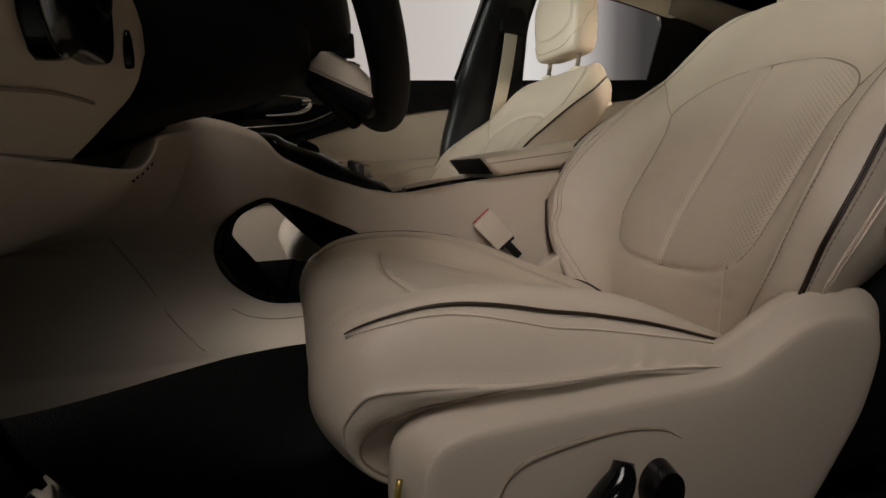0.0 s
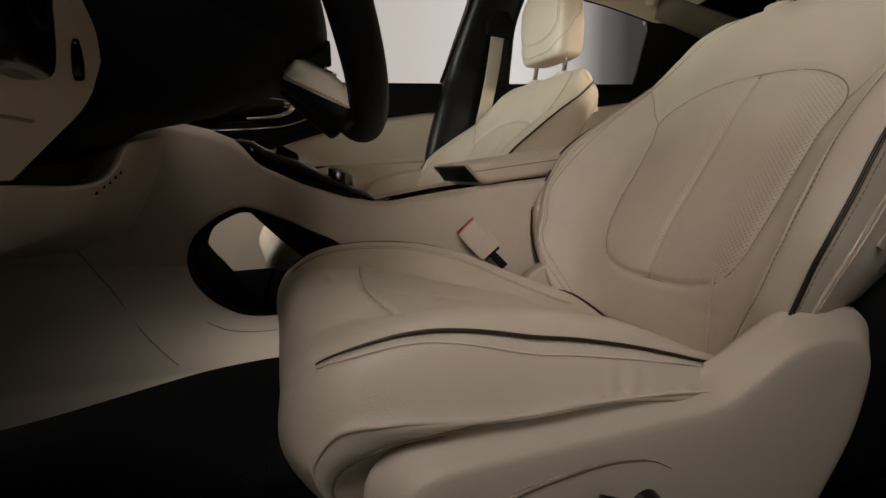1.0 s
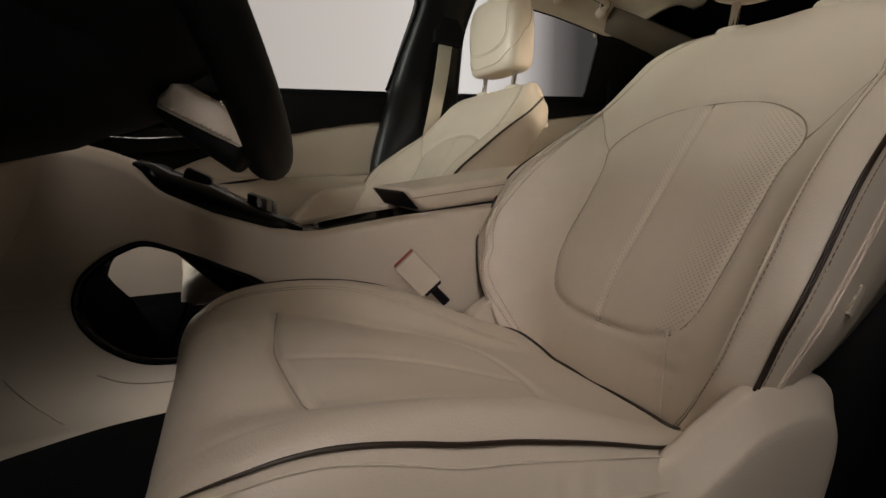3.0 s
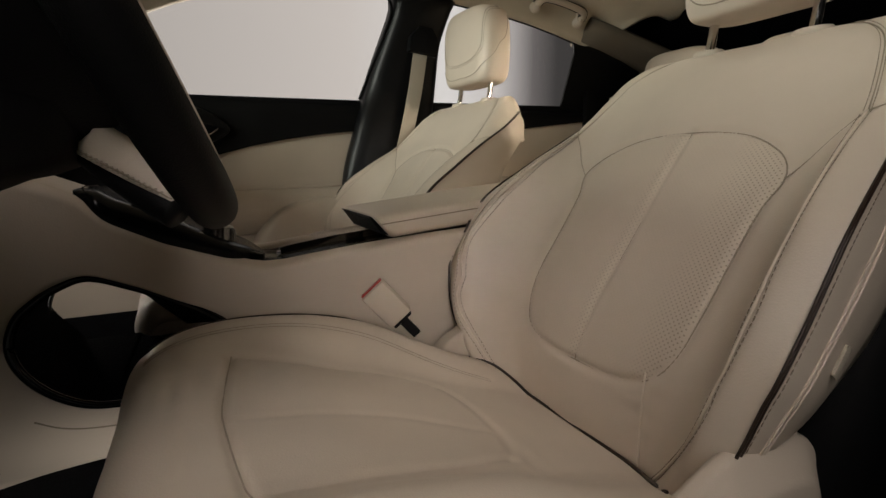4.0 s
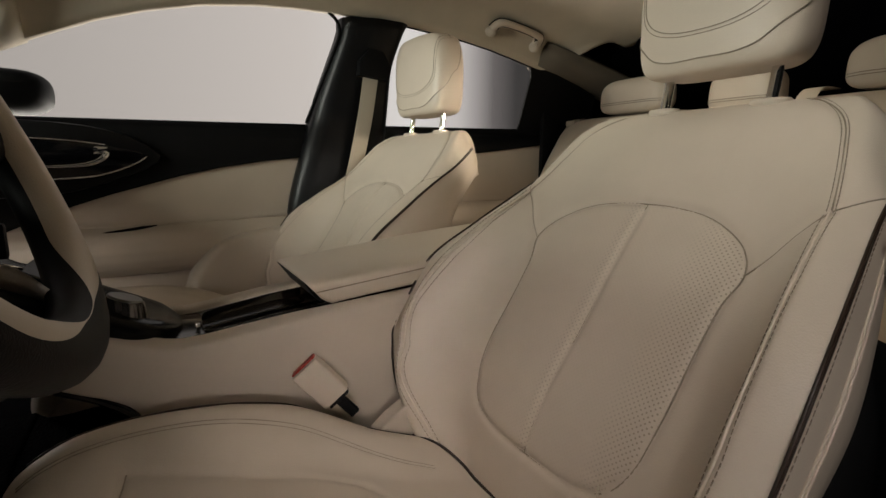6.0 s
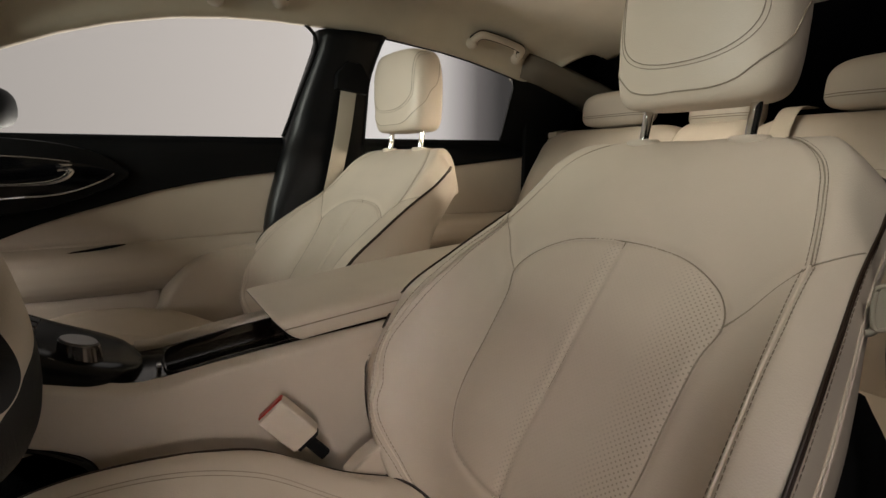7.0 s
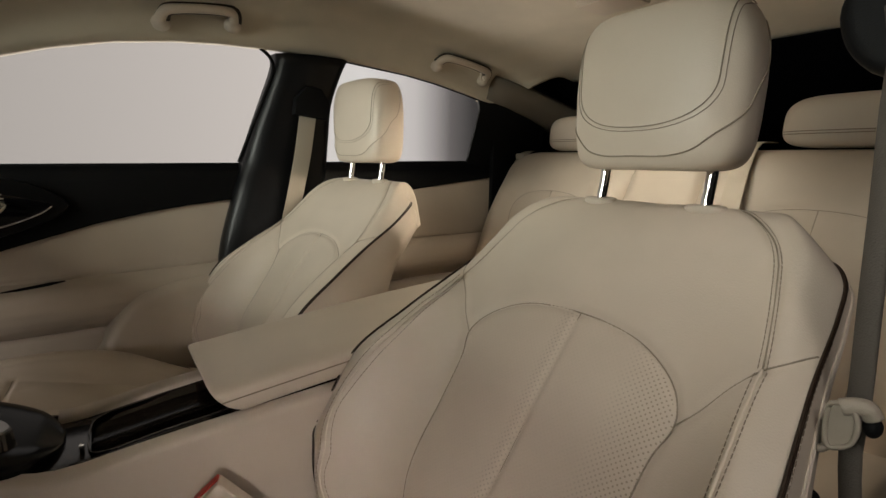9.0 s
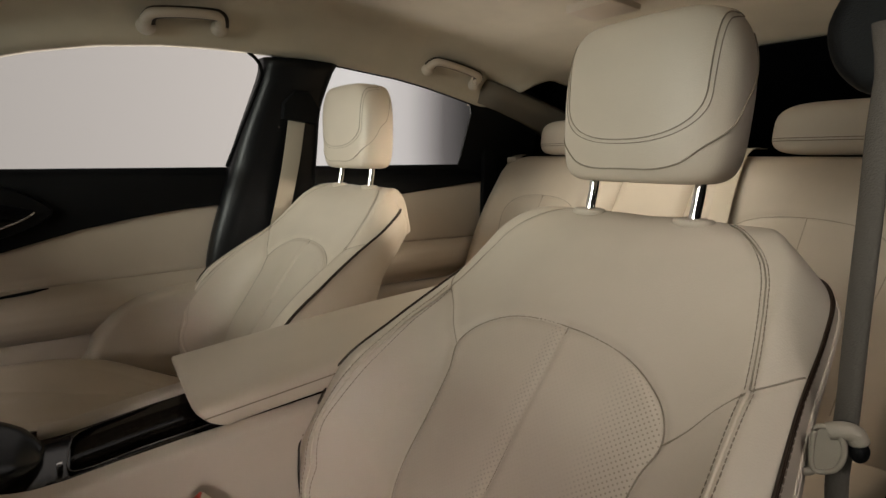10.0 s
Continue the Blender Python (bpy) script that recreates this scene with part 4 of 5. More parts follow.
def middle_pillar():
    """The pillar between the doors."""
    rows = [(0.10, 0.49, 0.82, 1.02), (0.30, 0.495, 0.81, 1.005), (0.52, 0.515, 0.80, 0.992), (0.69, 0.560, 0.812, 0.992), (0.785, 0.594, 0.826, 1.000), (0.86, 0.616, 0.828, 0.985), (0.94, 0.640, 0.826, 0.955), (1.02, 0.662, 0.842, 0.918), (1.052, 0.660, 0.855, 0.905)]
    rows = smooth_line(rows, 40)
    rings = []
    for z, a, b, y in rows:
        w = b - a
        ring = [(a, y + 0.085, z), (a + 0.004, y + 0.045, z), (a + 0.02, y + 0.020, z), (a + 0.05 * w / 0.2, y + 0.016, z), (a + 0.075 * w / 0.2, y + 0.004, z), (a + 0.10 * w / 0.2, y, z), (b - 0.03, y + 0.002, z), (b - 0.008, y + 0.018, z), (b, y + 0.06, z), (b, y + 0.09, z)]
        rings.append(ring)
    ob = loft("pillar_middle", rings, SATIN)
    return tagged(ob, "black plastic pillar trim between the doors", "pillar trim", kind="structure")


middle_pillar()


def webbing(name, line, across, width, mat, label, parent=None):
    """A flat belt: width across its line, 1.6 mm thick."""
    p = np.asarray(line, float)
    a = np.asarray(across, float)
    if a.ndim == 1:
        a = np.tile(a, (len(p), 1))
    tan = np.gradient(p, axis=0)
    nrm = np.cross(tan, a)
    nrm /= np.linalg.norm(nrm, axis=1)[:, None]
    rings = [[tuple(q + c * width / 2 * k + m * 0.0008 * j) for k, j in ((-1, -1), (-0.97, -1.1), (0.97, -1.1), (1, -1), (1, 1), (0.97, 1.1), (-0.97, 1.1), (-1, 1))] for q, c, m in zip(p, a / np.linalg.norm(a, axis=1)[:, None], nrm)]
    return loft(name, rings, mat, parent, label)


def passenger_belt():
    b = thing("seat_belt", "beige seat belt hanging from the black pillar", "seat belt", "seat belts")
    webbing("webbing", smooth_line([(0.742, 0.944, 0.912), (0.722, 0.942, 0.80), (0.702, 0.950, 0.70), (0.678, 0.965, 0.58), (0.65, 0.98, 0.40), (0.63, 0.99, 0.20)], 30), (1, 0, 0.12), 0.046, BELT, "", b)
    bm = prism_bm([(0.700, 0.905), (0.790, 0.895), (0.800, 0.935), (0.775, 0.975), (0.735, 0.978), (0.705, 0.945)], "y", 0.928, 0.958, 0.008)
    part("belt_loop", bm, BLACK, b, "black belt loop on the pillar")
    return b


passenger_belt()


def grab_handle(a, b, hook):
    """A folding grab handle between two mounts on the headliner's side."""
    h = thing("grab_handle", "cream plastic grab handle below the headliner" + (" with a coat hook" if hook else ""), "grab handle", "grab handles")
    a, b = np.array(a), np.array(b)
    off = lambda f, y, z: tuple(a + (b - a) * f + np.array((0, y, z)))
    pts = [off(0, 0.004, -0.004), off(0.0, -0.022, 0.008), off(0.05, -0.040, 0.016), off(0.2, -0.048, 0.018), off(0.5, -0.050, 0.019), off(0.8, -0.048, 0.018), off(0.95, -0.040, 0.016), off(1, -0.022, 0.008), off(1, 0.004, -0.004)]
    tube("grip", smooth_line(pts, 60), [0.0095 + 0.005 * (abs(k - 29.5) / 29.5) ** 3 for k in range(60)], SOFT, h, "", 14)
    # dark copy set behind the grip along the camera's view, painting its shadow outline
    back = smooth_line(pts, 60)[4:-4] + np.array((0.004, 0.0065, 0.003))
    tube("grip_shadow", back, [0.0124 + 0.005 * (abs(k - 25.5) / 29.5) ** 3 for k in range(52)], GRIP_SHADE, h, "dark outline painted as shadow round the grip", 14)
    for f in (0, 1):
        bm = bmesh.new()
        bmesh.ops.create_uvsphere(bm, u_segments=20, v_segments=12, radius=1)
        bmesh.ops.transform(bm, matrix=Matrix.Translation(off(f, -0.004, -0.002)) @ Matrix.Diagonal((0.019, 0.020, 0.017, 1)), verts=bm.verts)
        part("mount", bm, SOFT, h)
    if hook:
        tube("coat_hook", smooth_line([off(0.80, -0.040, 0.010), off(0.81, -0.036, -0.006), off(0.84, -0.040, -0.014), off(0.87, -0.046, -0.006)], 14), 0.0035, SOFT, h, "small coat hook", 8)
    return h


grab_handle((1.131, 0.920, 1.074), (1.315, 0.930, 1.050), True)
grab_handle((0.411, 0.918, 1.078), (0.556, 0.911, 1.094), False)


def door_mirror():
    m = thing("door_mirror", "black outside mirror of the passenger door", "door mirror")
    rings = []
    for k in range(20):
        a = -math.pi / 2 + math.pi * k / 19
        c, s = max(math.cos(a), 0.02) ** 0.5, math.sin(a)
        rings.append([(-0.115 + 0.105 * c * math.copysign(abs(math.cos(q)) ** 0.6, math.cos(q)), 1.235 + 0.10 * s, 0.835 + 0.055 * c * math.copysign(abs(math.sin(q)) ** 0.7, math.sin(q))) for q in np.linspace(0, 2 * math.pi, 28, endpoint=False)])
    loft("housing", rings, BLACK, m, "black mirror housing")
    part("foot", box_bm((-0.20, 1.09, 0.775), (-0.12, 1.20, 0.80), 0.008), GLOSS, m)
    return m


door_mirror()


def sun_visor():
    v = thing("sun_visor", "beige cloth sun visor folded up against the headliner", "sun visor")
    bm = box_bm((0.10, 0.50, -0.010), (0.335, 0.872, 0.010), 0.009, 3)
    bmesh.ops.transform(bm, matrix=Matrix.Translation((0.0, 0.0, 1.128)) @ Matrix.Rotation(radians(-8), 4, "Y") @ Matrix.Translation((0.0, 0.0, 0.004)), verts=bm.verts)
    flap = part("flap", bm, SOFT, v)
    part("lid", box_bm((0.14, 0.60, 1.122), (0.27, 0.76, 1.126), 0.0015), SOFT, flap, "mirror lid on the visor")
    return v


sun_visor()


# unseen lamp added to warm and brighten the rear seats
def dome_lamp():
    d = thing("dome_lamp", "assumed warm dome lamp in the headliner, switched on", "lamp")
    part("housing", box_bm((1.17, 0.31, 1.128), (1.27, 0.43, 1.160), 0.005), SOFT, d)
    ob = softbox("dome_light", (1.22, MID_Y, 1.124), (1.22, MID_Y, 0.2), 0.26, 0.20, 0.95, AMBER)
    ob.data.spread = radians(112)
    ob.parent = d
    return d


dome_lamp()

# ---------------------------------------------------------------- centre console
CON_TOP = curve([(-0.55, 0.60), (-0.20, 0.595), (-0.065, 0.567), (-0.016, 0.546), (0.016, 0.514), (0.077, 0.482), (0.152, 0.455), (0.19, 0.443), (0.215, 0.440), (0.26, 0.446), (0.33, 0.456), (0.45, 0.468), (0.53, 0.475), (0.72, 0.482), (0.9, 0.48)])
HOLE = [(-0.098, 0.361), (-0.089, 0.393), (-0.070, 0.414), (-0.043, 0.432), (-0.010, 0.441), (0.036, 0.424), (0.080, 0.401), (0.118, 0.379), (0.150, 0.345), (0.140, 0.290), (0.090, 0.266), (0.034, 0.263), (-0.022, 0.269), (-0.064, 0.295), (-0.090, 0.328)]


def console_y(x, z):
    low = min(max((0.29 - z) / 0.12, 0), 1.1)
    return 0.279 + 0.055 * low ** 1.6 * (1 - ease(0.1, 0.4, x)) - 0.018 * float(ease(0.2, 0.5, x)) + 0.012 * float(ease(-0.1, -0.45, x))


def centre_console():
    c = thing("centre_console", "cream centre console with black top trim and a pass-through opening", "centre console")
    mid = (0.015, 0.352)
    hole = smooth_line([(x, z, 0) for x, z in HOLE], 120, True)
    outer = [(x, CON_TOP(x)) for x in np.linspace(-0.60, 0.92, 160)] + [(0.92, z) for z in np.linspace(0.45, 0.05, 20)] + [(x, 0.05 + 0.118 * float(1 - ease(0.02, 0.35, x)) - 0.070 * float(1 - ease(-0.5, 0.02, x))) for x in np.linspace(0.92, -0.60, 160)] + [(-0.60, z) for z in np.linspace(0.18, 0.58, 20)]
    oa = np.array([math.atan2(z - mid[1], x - mid[0]) for x, z in outer])
    order = np.argsort(oa)
    orr = np.array([math.hypot(x - mid[0], z - mid[1]) for x, z in outer])[order]
    oa = oa[order]
    angles = np.unwrap([math.atan2(z - mid[1], x - mid[0]) for x, z, _ in hole])
    for flip, name, side in ((False, "side_panel", 1), (True, "side_panel", -1)):
        Y = (lambda v: 2 * MID_Y - v) if flip else (lambda v: v)
        rings = []
        ts = np.concatenate([[0.0, 0.004, 0.012, 0.03, 0.06], np.linspace(0.1, 1, 26)])
        inward = [(hx, Y(console_y(hx, hz) + 0.028), hz) for hx, hz, _ in hole]
        rings.append(inward)
        for t in ts:
            ring = []
            for (hx, hz, _), a in zip(hole, angles):
                w = (a + math.pi) % (2 * math.pi) - math.pi
                r1 = float(np.interp(w, oa, orr, period=2 * math.pi))
                r0 = math.hypot(hx - mid[0], hz - mid[1])
                r = r0 + (r1 - r0) * t
                x, z = mid[0] + r * math.cos(a), mid[1] + r * math.sin(a)
                drop = 0.012 * (1 - min(t / 0.03, 1)) ** 2
                edge = 0.016 * max(0, 1 - abs(CON_TOP(x) - z) / 0.012) ** 2
                ring.append((x, Y(console_y(x, z) + drop + edge), z))
            rings.append(ring)
        loft(name, [r + [r[0]] for r in rings], SOFT, c, "cream console side panel", closed=False)
        rim = [(x, Y(console_y(x, z) + 0.006), z) for x, z, _ in hole]
        tube("opening_rim", np.array(rim), 0.0058, GLOSS, c, "gloss black rim of the opening", 10, True)
    far = [(x + (0.024 * float(ease(0.385, 0.32, z)) if x < 0 else 0.0), max(0.309, min(z, 0.428 if x < -0.02 else 0.428 - 1.1 * (x + 0.02)))) for x, z, _ in hole]
    liner = [[(hx + (fx - hx) * t, console_y(hx, hz) * (1 - t) + 0.455 * t + 0.008, hz + (fz - hz) * t) for (hx, hz, _), (fx, fz) in zip(hole, far)] for t in np.linspace(0, 1, 6)]
    loft("opening_liner", [r + [r[0]] for r in liner], CARPET, c, "black liner of the opening", closed=False)
    # seam line down the front of the driver's panel, and the moulded lip below the opening
    seam = smooth_line([(x, console_y(x, z) - 0.0005, z) for x, z in ((-0.262, 0.418), (-0.233, 0.37), (-0.204, 0.32), (-0.176, 0.255), (-0.149, 0.198), (-0.140, 0.182))], 40)
    tube("panel_seam", seam, 0.0012, SEAM, c, "panel joint", 5)
    lip = smooth_line([(x, console_y(x, z) - 0.0004, z) for x, z in ((-0.085, 0.262), (-0.056, 0.243), (-0.012, 0.233), (0.05, 0.232))], 30)
    tube("panel_seam", lip, 0.0010, SEAM, c, "moulded edge below the opening", 5)
    # black floor inside the opening
    part("tray", box_bm((-0.11, 0.318, 0.240), (0.17, 0.420, 0.262), 0.004), CARPET, c, "black storage tray in the opening")
    # front black fascia, a boat-shaped hump sloping down to the selector
    low_z = curve([(-0.024, 0.546), (-0.016, 0.536), (-0.007, 0.523), (0.029, 0.499), (0.074, 0.480), (0.116, 0.465), (0.165, 0.452), (0.21, 0.440)])
    top_z = curve([(-0.024, 0.549), (-0.014, 0.5525), (0.008, 0.548), (0.027, 0.536), (0.05, 0.527), (0.078, 0.516), (0.097, 0.505), (0.122, 0.491), (0.16, 0.472), (0.187, 0.460), (0.21, 0.444)])
    rings = []
    for x in np.linspace(-0.024, 0.2095, 70):
        lo, up = low_z(x), top_z(x)
        wide = (1.0 if x < 0.145 else math.sqrt(max(0.02, 1 - ((x - 0.145) / 0.066) ** 2))) * (0.80 + 0.20 * float(ease(-0.024, 0.012, x)))
        half = [(MID_Y - 0.080 * wide, lo - 0.014), (MID_Y - 0.084 * wide, lo), (MID_Y - 0.085 * wide, lo + (up - lo) * 0.35), (MID_Y - 0.080 * wide, lo + (up - lo) * 0.72), (MID_Y - 0.069 * wide, lo + (up - lo) * 0.93), (MID_Y - 0.056 * wide, up), (MID_Y - 0.03 * wide, up - 0.001), (MID_Y, up - 0.0015)]
        full = smooth_line([(x, y, z) for y, z in half + [(2 * MID_Y - y, z) for y, z in half[-2::-1]]], 45)
        rings.append([tuple(q) for q in full])
    loft("front_fascia", rings, PIANO, c, "black fascia of the selector")
    # cream cover between the dash and the fascia
    rings = []
    for x in np.linspace(-0.60, -0.018, 30):
        t = CON_TOP(x)
        half = [(console_y(x, t) + 0.015, t - 0.004), (console_y(x, t) + 0.022, t + 0.001), (MID_Y - 0.04, t + 0.004), (MID_Y, t + 0.005)]
        rings.append([(x, y, z) for y, z in half + [(2 * MID_Y - y, z) for y, z in half[-2::-1]]])
    loft("front_cover", rings, SOFT, c, "cream cover in front of the fascia")
    # rear tray trim
    rings = []
    for x in np.linspace(0.205, 0.92, 30):
        t = CON_TOP(x)
        half = [(0.282 - 0.018 * float(ease(0.2, 0.5, x)) + 0.014, t - 0.012), (0.296, t - 0.003), (0.306, t - 0.003), (0.312, t - 0.012)]
        rings.append([(x, y, z) for y, z in half + [(2 * MID_Y - y - 0.018, z) for y, z in half[::-1]]])
    ledge = []
    for x in np.linspace(0.20, 0.92, 30):
        t = CON_TOP(x)
        ledge.append([(x, 0.418, t - 0.02), (x, 0.4205, t + 0.001), (x, 0.425, t + 0.005), (x, 0.446, t + 0.005), (x, 0.456, t + 0.001), (x, 0.460, t - 0.02)])
    loft("far_ledge", ledge, SOFT, c, "cream ledge on the passenger's side of the console")
    loft("top_trim", rings, UMBER, c, "dark brown gloss top trim")
    well = smooth_line([(0.234, 0.325, 0), (0.236, 0.39, 0), (0.250, 0.410, 0), (0.30, 0.413, 0), (0.42, 0.414, 0), (0.43, 0.37, 0), (0.42, 0.305, 0), (0.30, 0.305, 0), (0.250, 0.307, 0)], 70, True)
    rim = [(x, y, CON_TOP(x) - 0.002) for x, y, _ in well]
    tube("well_rim", np.array(rim), 0.0009, SMOKE, c, "thin dark metal rim of the cup well", 6, True)
    walls = [[(x, y, CON_TOP(x) - d) for x, y, _ in well] for d in (0.002, 0.07)]
    part("well_floor", box_bm((0.23, 0.30, 0.345), (0.43, 0.44, 0.352), 0.001), BLACK, c, "black cup well floor")
    loft("well_wall", [r + [r[0]] for r in walls], GLOSS, c, "gloss black cup well wall", closed=False)
    part("well_button", box_bm((0.224, 0.322, 0.440), (0.230, 0.330, 0.449), 0.001), CHROME, c, "small bright clip")
    part("selector_plate", prism_bm([(0.12, 0.297), (0.12, 0.451), (0.236, 0.449), (0.236, 0.299)], "z", 0.430, 0.4385, 0.002), UMBER, c, "dark brown plate behind the selector")
    # selector dial: ribbed side, satin silver top
    bm = bmesh.new()
    n = 72
    prev = None
    for r, h in ((0.029, -0.014), (0.027, -0.002), (0.0225, 0.002), (0.0212, 0.018), (0.0205, 0.0205), (0.019, 0.0215)):
        ring = []
        for k in range(n):
            q = 2 * math.pi * k / n
            rr = r - (0.0007 if 0.001 < h < 0.019 and (k // 2) % 2 else 0.0)
            ring.append(bm.verts.new((0.147 + rr * math.cos(q), 0.326 + rr * math.sin(q), 0.474 + h - 0.36 * rr * math.cos(q))))
        if prev:
            for k in range(n):
                bm.faces.new((prev[k], prev[(k + 1) % n], ring[(k + 1) % n], ring[k]))
        prev = ring
    bm.faces.new(prev)
    dial = part("selector_dial", bm, SMOKE, c, "ribbed smoked rotary gear selector", angle=25)
    bm = bmesh.new()
    bmesh.ops.create_cone(bm, cap_ends=True, segments=40, radius1=0.0205, radius2=0.0190, depth=0.003)
    bmesh.ops.transform(bm, matrix=Matrix.Translation((0.147, 0.326, 0.4962)) @ Matrix.Rotation(math.atan(0.36), 4, "Y"), verts=bm.verts)
    part("dial_top", bm, SILVER, dial, "satin silver cap of the dial")
    arc = []
    for a in np.linspace(-2.75, -1.9, 30):
        x, y = 0.147 + 0.066 * math.cos(a), 0.345 + 0.05 * math.sin(a)
        arc.append((x, y, top_z(x) - 0.004 * float(ease(0.315, 0.297, y)) + 0.0004))
    tube("dial_arc", np.array(arc), 0.0011, CHROME, c, "thin chrome line round the selector", 6)
    for k in range(5):
        y = 0.318 + 0.021 * k
        part("switch", prism_bm([(0.090, 0.502), (0.090, 0.5115), (0.100, 0.5060), (0.100, 0.497)], "y", y, y + 0.016, 0.0015), SATIN, c, "small black switch")
    block = part("switch_block", prism_bm([(0.040, 0.520), (0.043, 0.5375), (0.050, 0.5425), (0.0745, 0.5290), (0.078, 0.5240), (0.078, 0.505)], "y", 0.318, 0.420, 0.003, 3), SATIN, c, "black switch block on the fascia")
    tube("block_edge", smooth_line([(0.046, 0.3165, 0.541), (0.056, 0.3162, 0.5375), (0.070, 0.3165, 0.5305)], 12), 0.0008, SMOKE, block, "thin bright edge line of the block", 6)
    pocket = smooth_line([(-0.008, 0.312, 0.5525), (-0.012, 0.330, 0.5530), (-0.012, 0.37, 0.5530), (-0.008, 0.41, 0.5525)], 20)
    tube("pocket_edge", pocket, 0.0009, SMOKE, c, "thin metal edge of the front pocket", 6)
    return c


centre_console()


def console_armrest():
    a = thing("console_armrest", "cream leather armrest lid with double stitching on the console", "armrest")
    rings = []
    for x, grow in zip(np.concatenate([[0.362, 0.364, 0.370, 0.380], np.linspace(0.395, 0.86, 30)]), [0.80, 0.90, 0.97, 0.995] + [1.0] * 30):
        t = CON_TOP(x)
        low = max(t - 0.001, 0.461) + 0.012 * max(0, 1 - (x - 0.362) / 0.03)
        top = 0.505 + 0.115 * (x - 0.37) * (1 if x < 0.6 else 1 - (x - 0.6) * 0.6)
        mid_z, hz, hy = (low + top) / 2, (top - low) / 2 * grow, 0.108 * (0.97 + 0.03 * grow)
        ring = []
        for q in np.linspace(0, 2 * math.pi, 48, endpoint=False):
            cy, cz = math.cos(q), math.sin(q)
            y = math.copysign(abs(cy) ** 0.35, cy) * hy
            z = math.copysign(abs(cz) ** 0.42, cz) * hz
            y *= 1.0 if z > 0 else 1 - 0.09 * (z / hz) ** 2
            back = 0.022 * max(0, 1 - (x - 0.362) / 0.05) * (1 - (z / hz + 1) / 2 if hz else 0)
            ring.append((x + back, MID_Y + y, mid_z + z))
        rings.append(ring)
    pad = loft("pad", rings, LEATHER, a)
    face = [[(0.3655 + 0.021 * t - 0.003, MID_Y + y, 0.499 - 0.030 * t) for y in np.linspace(-0.088, 0.088, 12)] + [(0.3655 + 0.021 * t + 0.004, MID_Y + y, 0.499 - 0.030 * t) for y in np.linspace(0.088, -0.088, 12)] for t in np.linspace(0, 1, 6)]
    loft("front_face", face, BLACK, a, "black underside of the lid front")
    for d in (0, 0.007):
        line = [(x, MID_Y - 0.1085 + d * 0.6, 0.488 + d + 0.105 * (x - 0.37) * (1 if x < 0.6 else 1 - (x - 0.6) * 0.6)) for x in np.linspace(0.374, 0.85, 60)]
        tube("stitching", np.array(line), 0.0009, THREAD, pad, "double stitching along the edge", 5)
    return a


console_armrest()


def buckle(base, along, across, label):
    b = thing("belt_buckle", label, "belt buckle", "belt buckles")
    up = Vector(along).normalized()
    wide = (Vector(across) - up * Vector(across).dot(up)).normalized()
    deep = wide.cross(up)
    m = Matrix((wide, deep, up)).transposed().to_4x4()
    m.translation = Vector(base)
    bm = box_bm((-0.021, -0.011, -0.064), (0.021, 0.011, 0.0), 0.004, 3)
    bmesh.ops.transform(bm, matrix=m, verts=bm.verts)
    part("case", bm, SOFT, b, "cream buckle case")
    bm = box_bm((-0.0195, -0.0095, -0.006), (0.0195, 0.004, 0.0024), 0.0015)
    bmesh.ops.transform(bm, matrix=m, verts=bm.verts)
    part("release_button", bm, RED, b, "red release button")
    bm = box_bm((-0.007, -0.005, -0.10), (0.007, 0.005, -0.06), 0.002)
    bmesh.ops.transform(bm, matrix=m, verts=bm.verts)
    part("stalk", bm, BLACK, b, "black buckle stalk")
    bm = box_bm((-0.016, -0.0085, -0.069), (0.017, 0.0085, -0.0630), 0.002)
    bmesh.ops.transform(bm, matrix=m, verts=bm.verts)
    part("buckle_foot", bm, BLACK, b, "black lower end of the buckle")
    return b


buckle((0.345, 0.2345, 0.3955), (-0.045, 0.016, 0.052), (0.034, -0.012, 0.024), "cream belt buckle with red button between seat and console")

# ---------------------------------------------------------------- steering wheel, dash, footwell
WC, WN, WU = np.array((0.058, 0.0, 0.7235)), np.array((0.9165, 0.0, 0.400)), np.array((-0.400, 0.0, 0.9165))
WS = np.array((0.0, 1.0, 0.0))


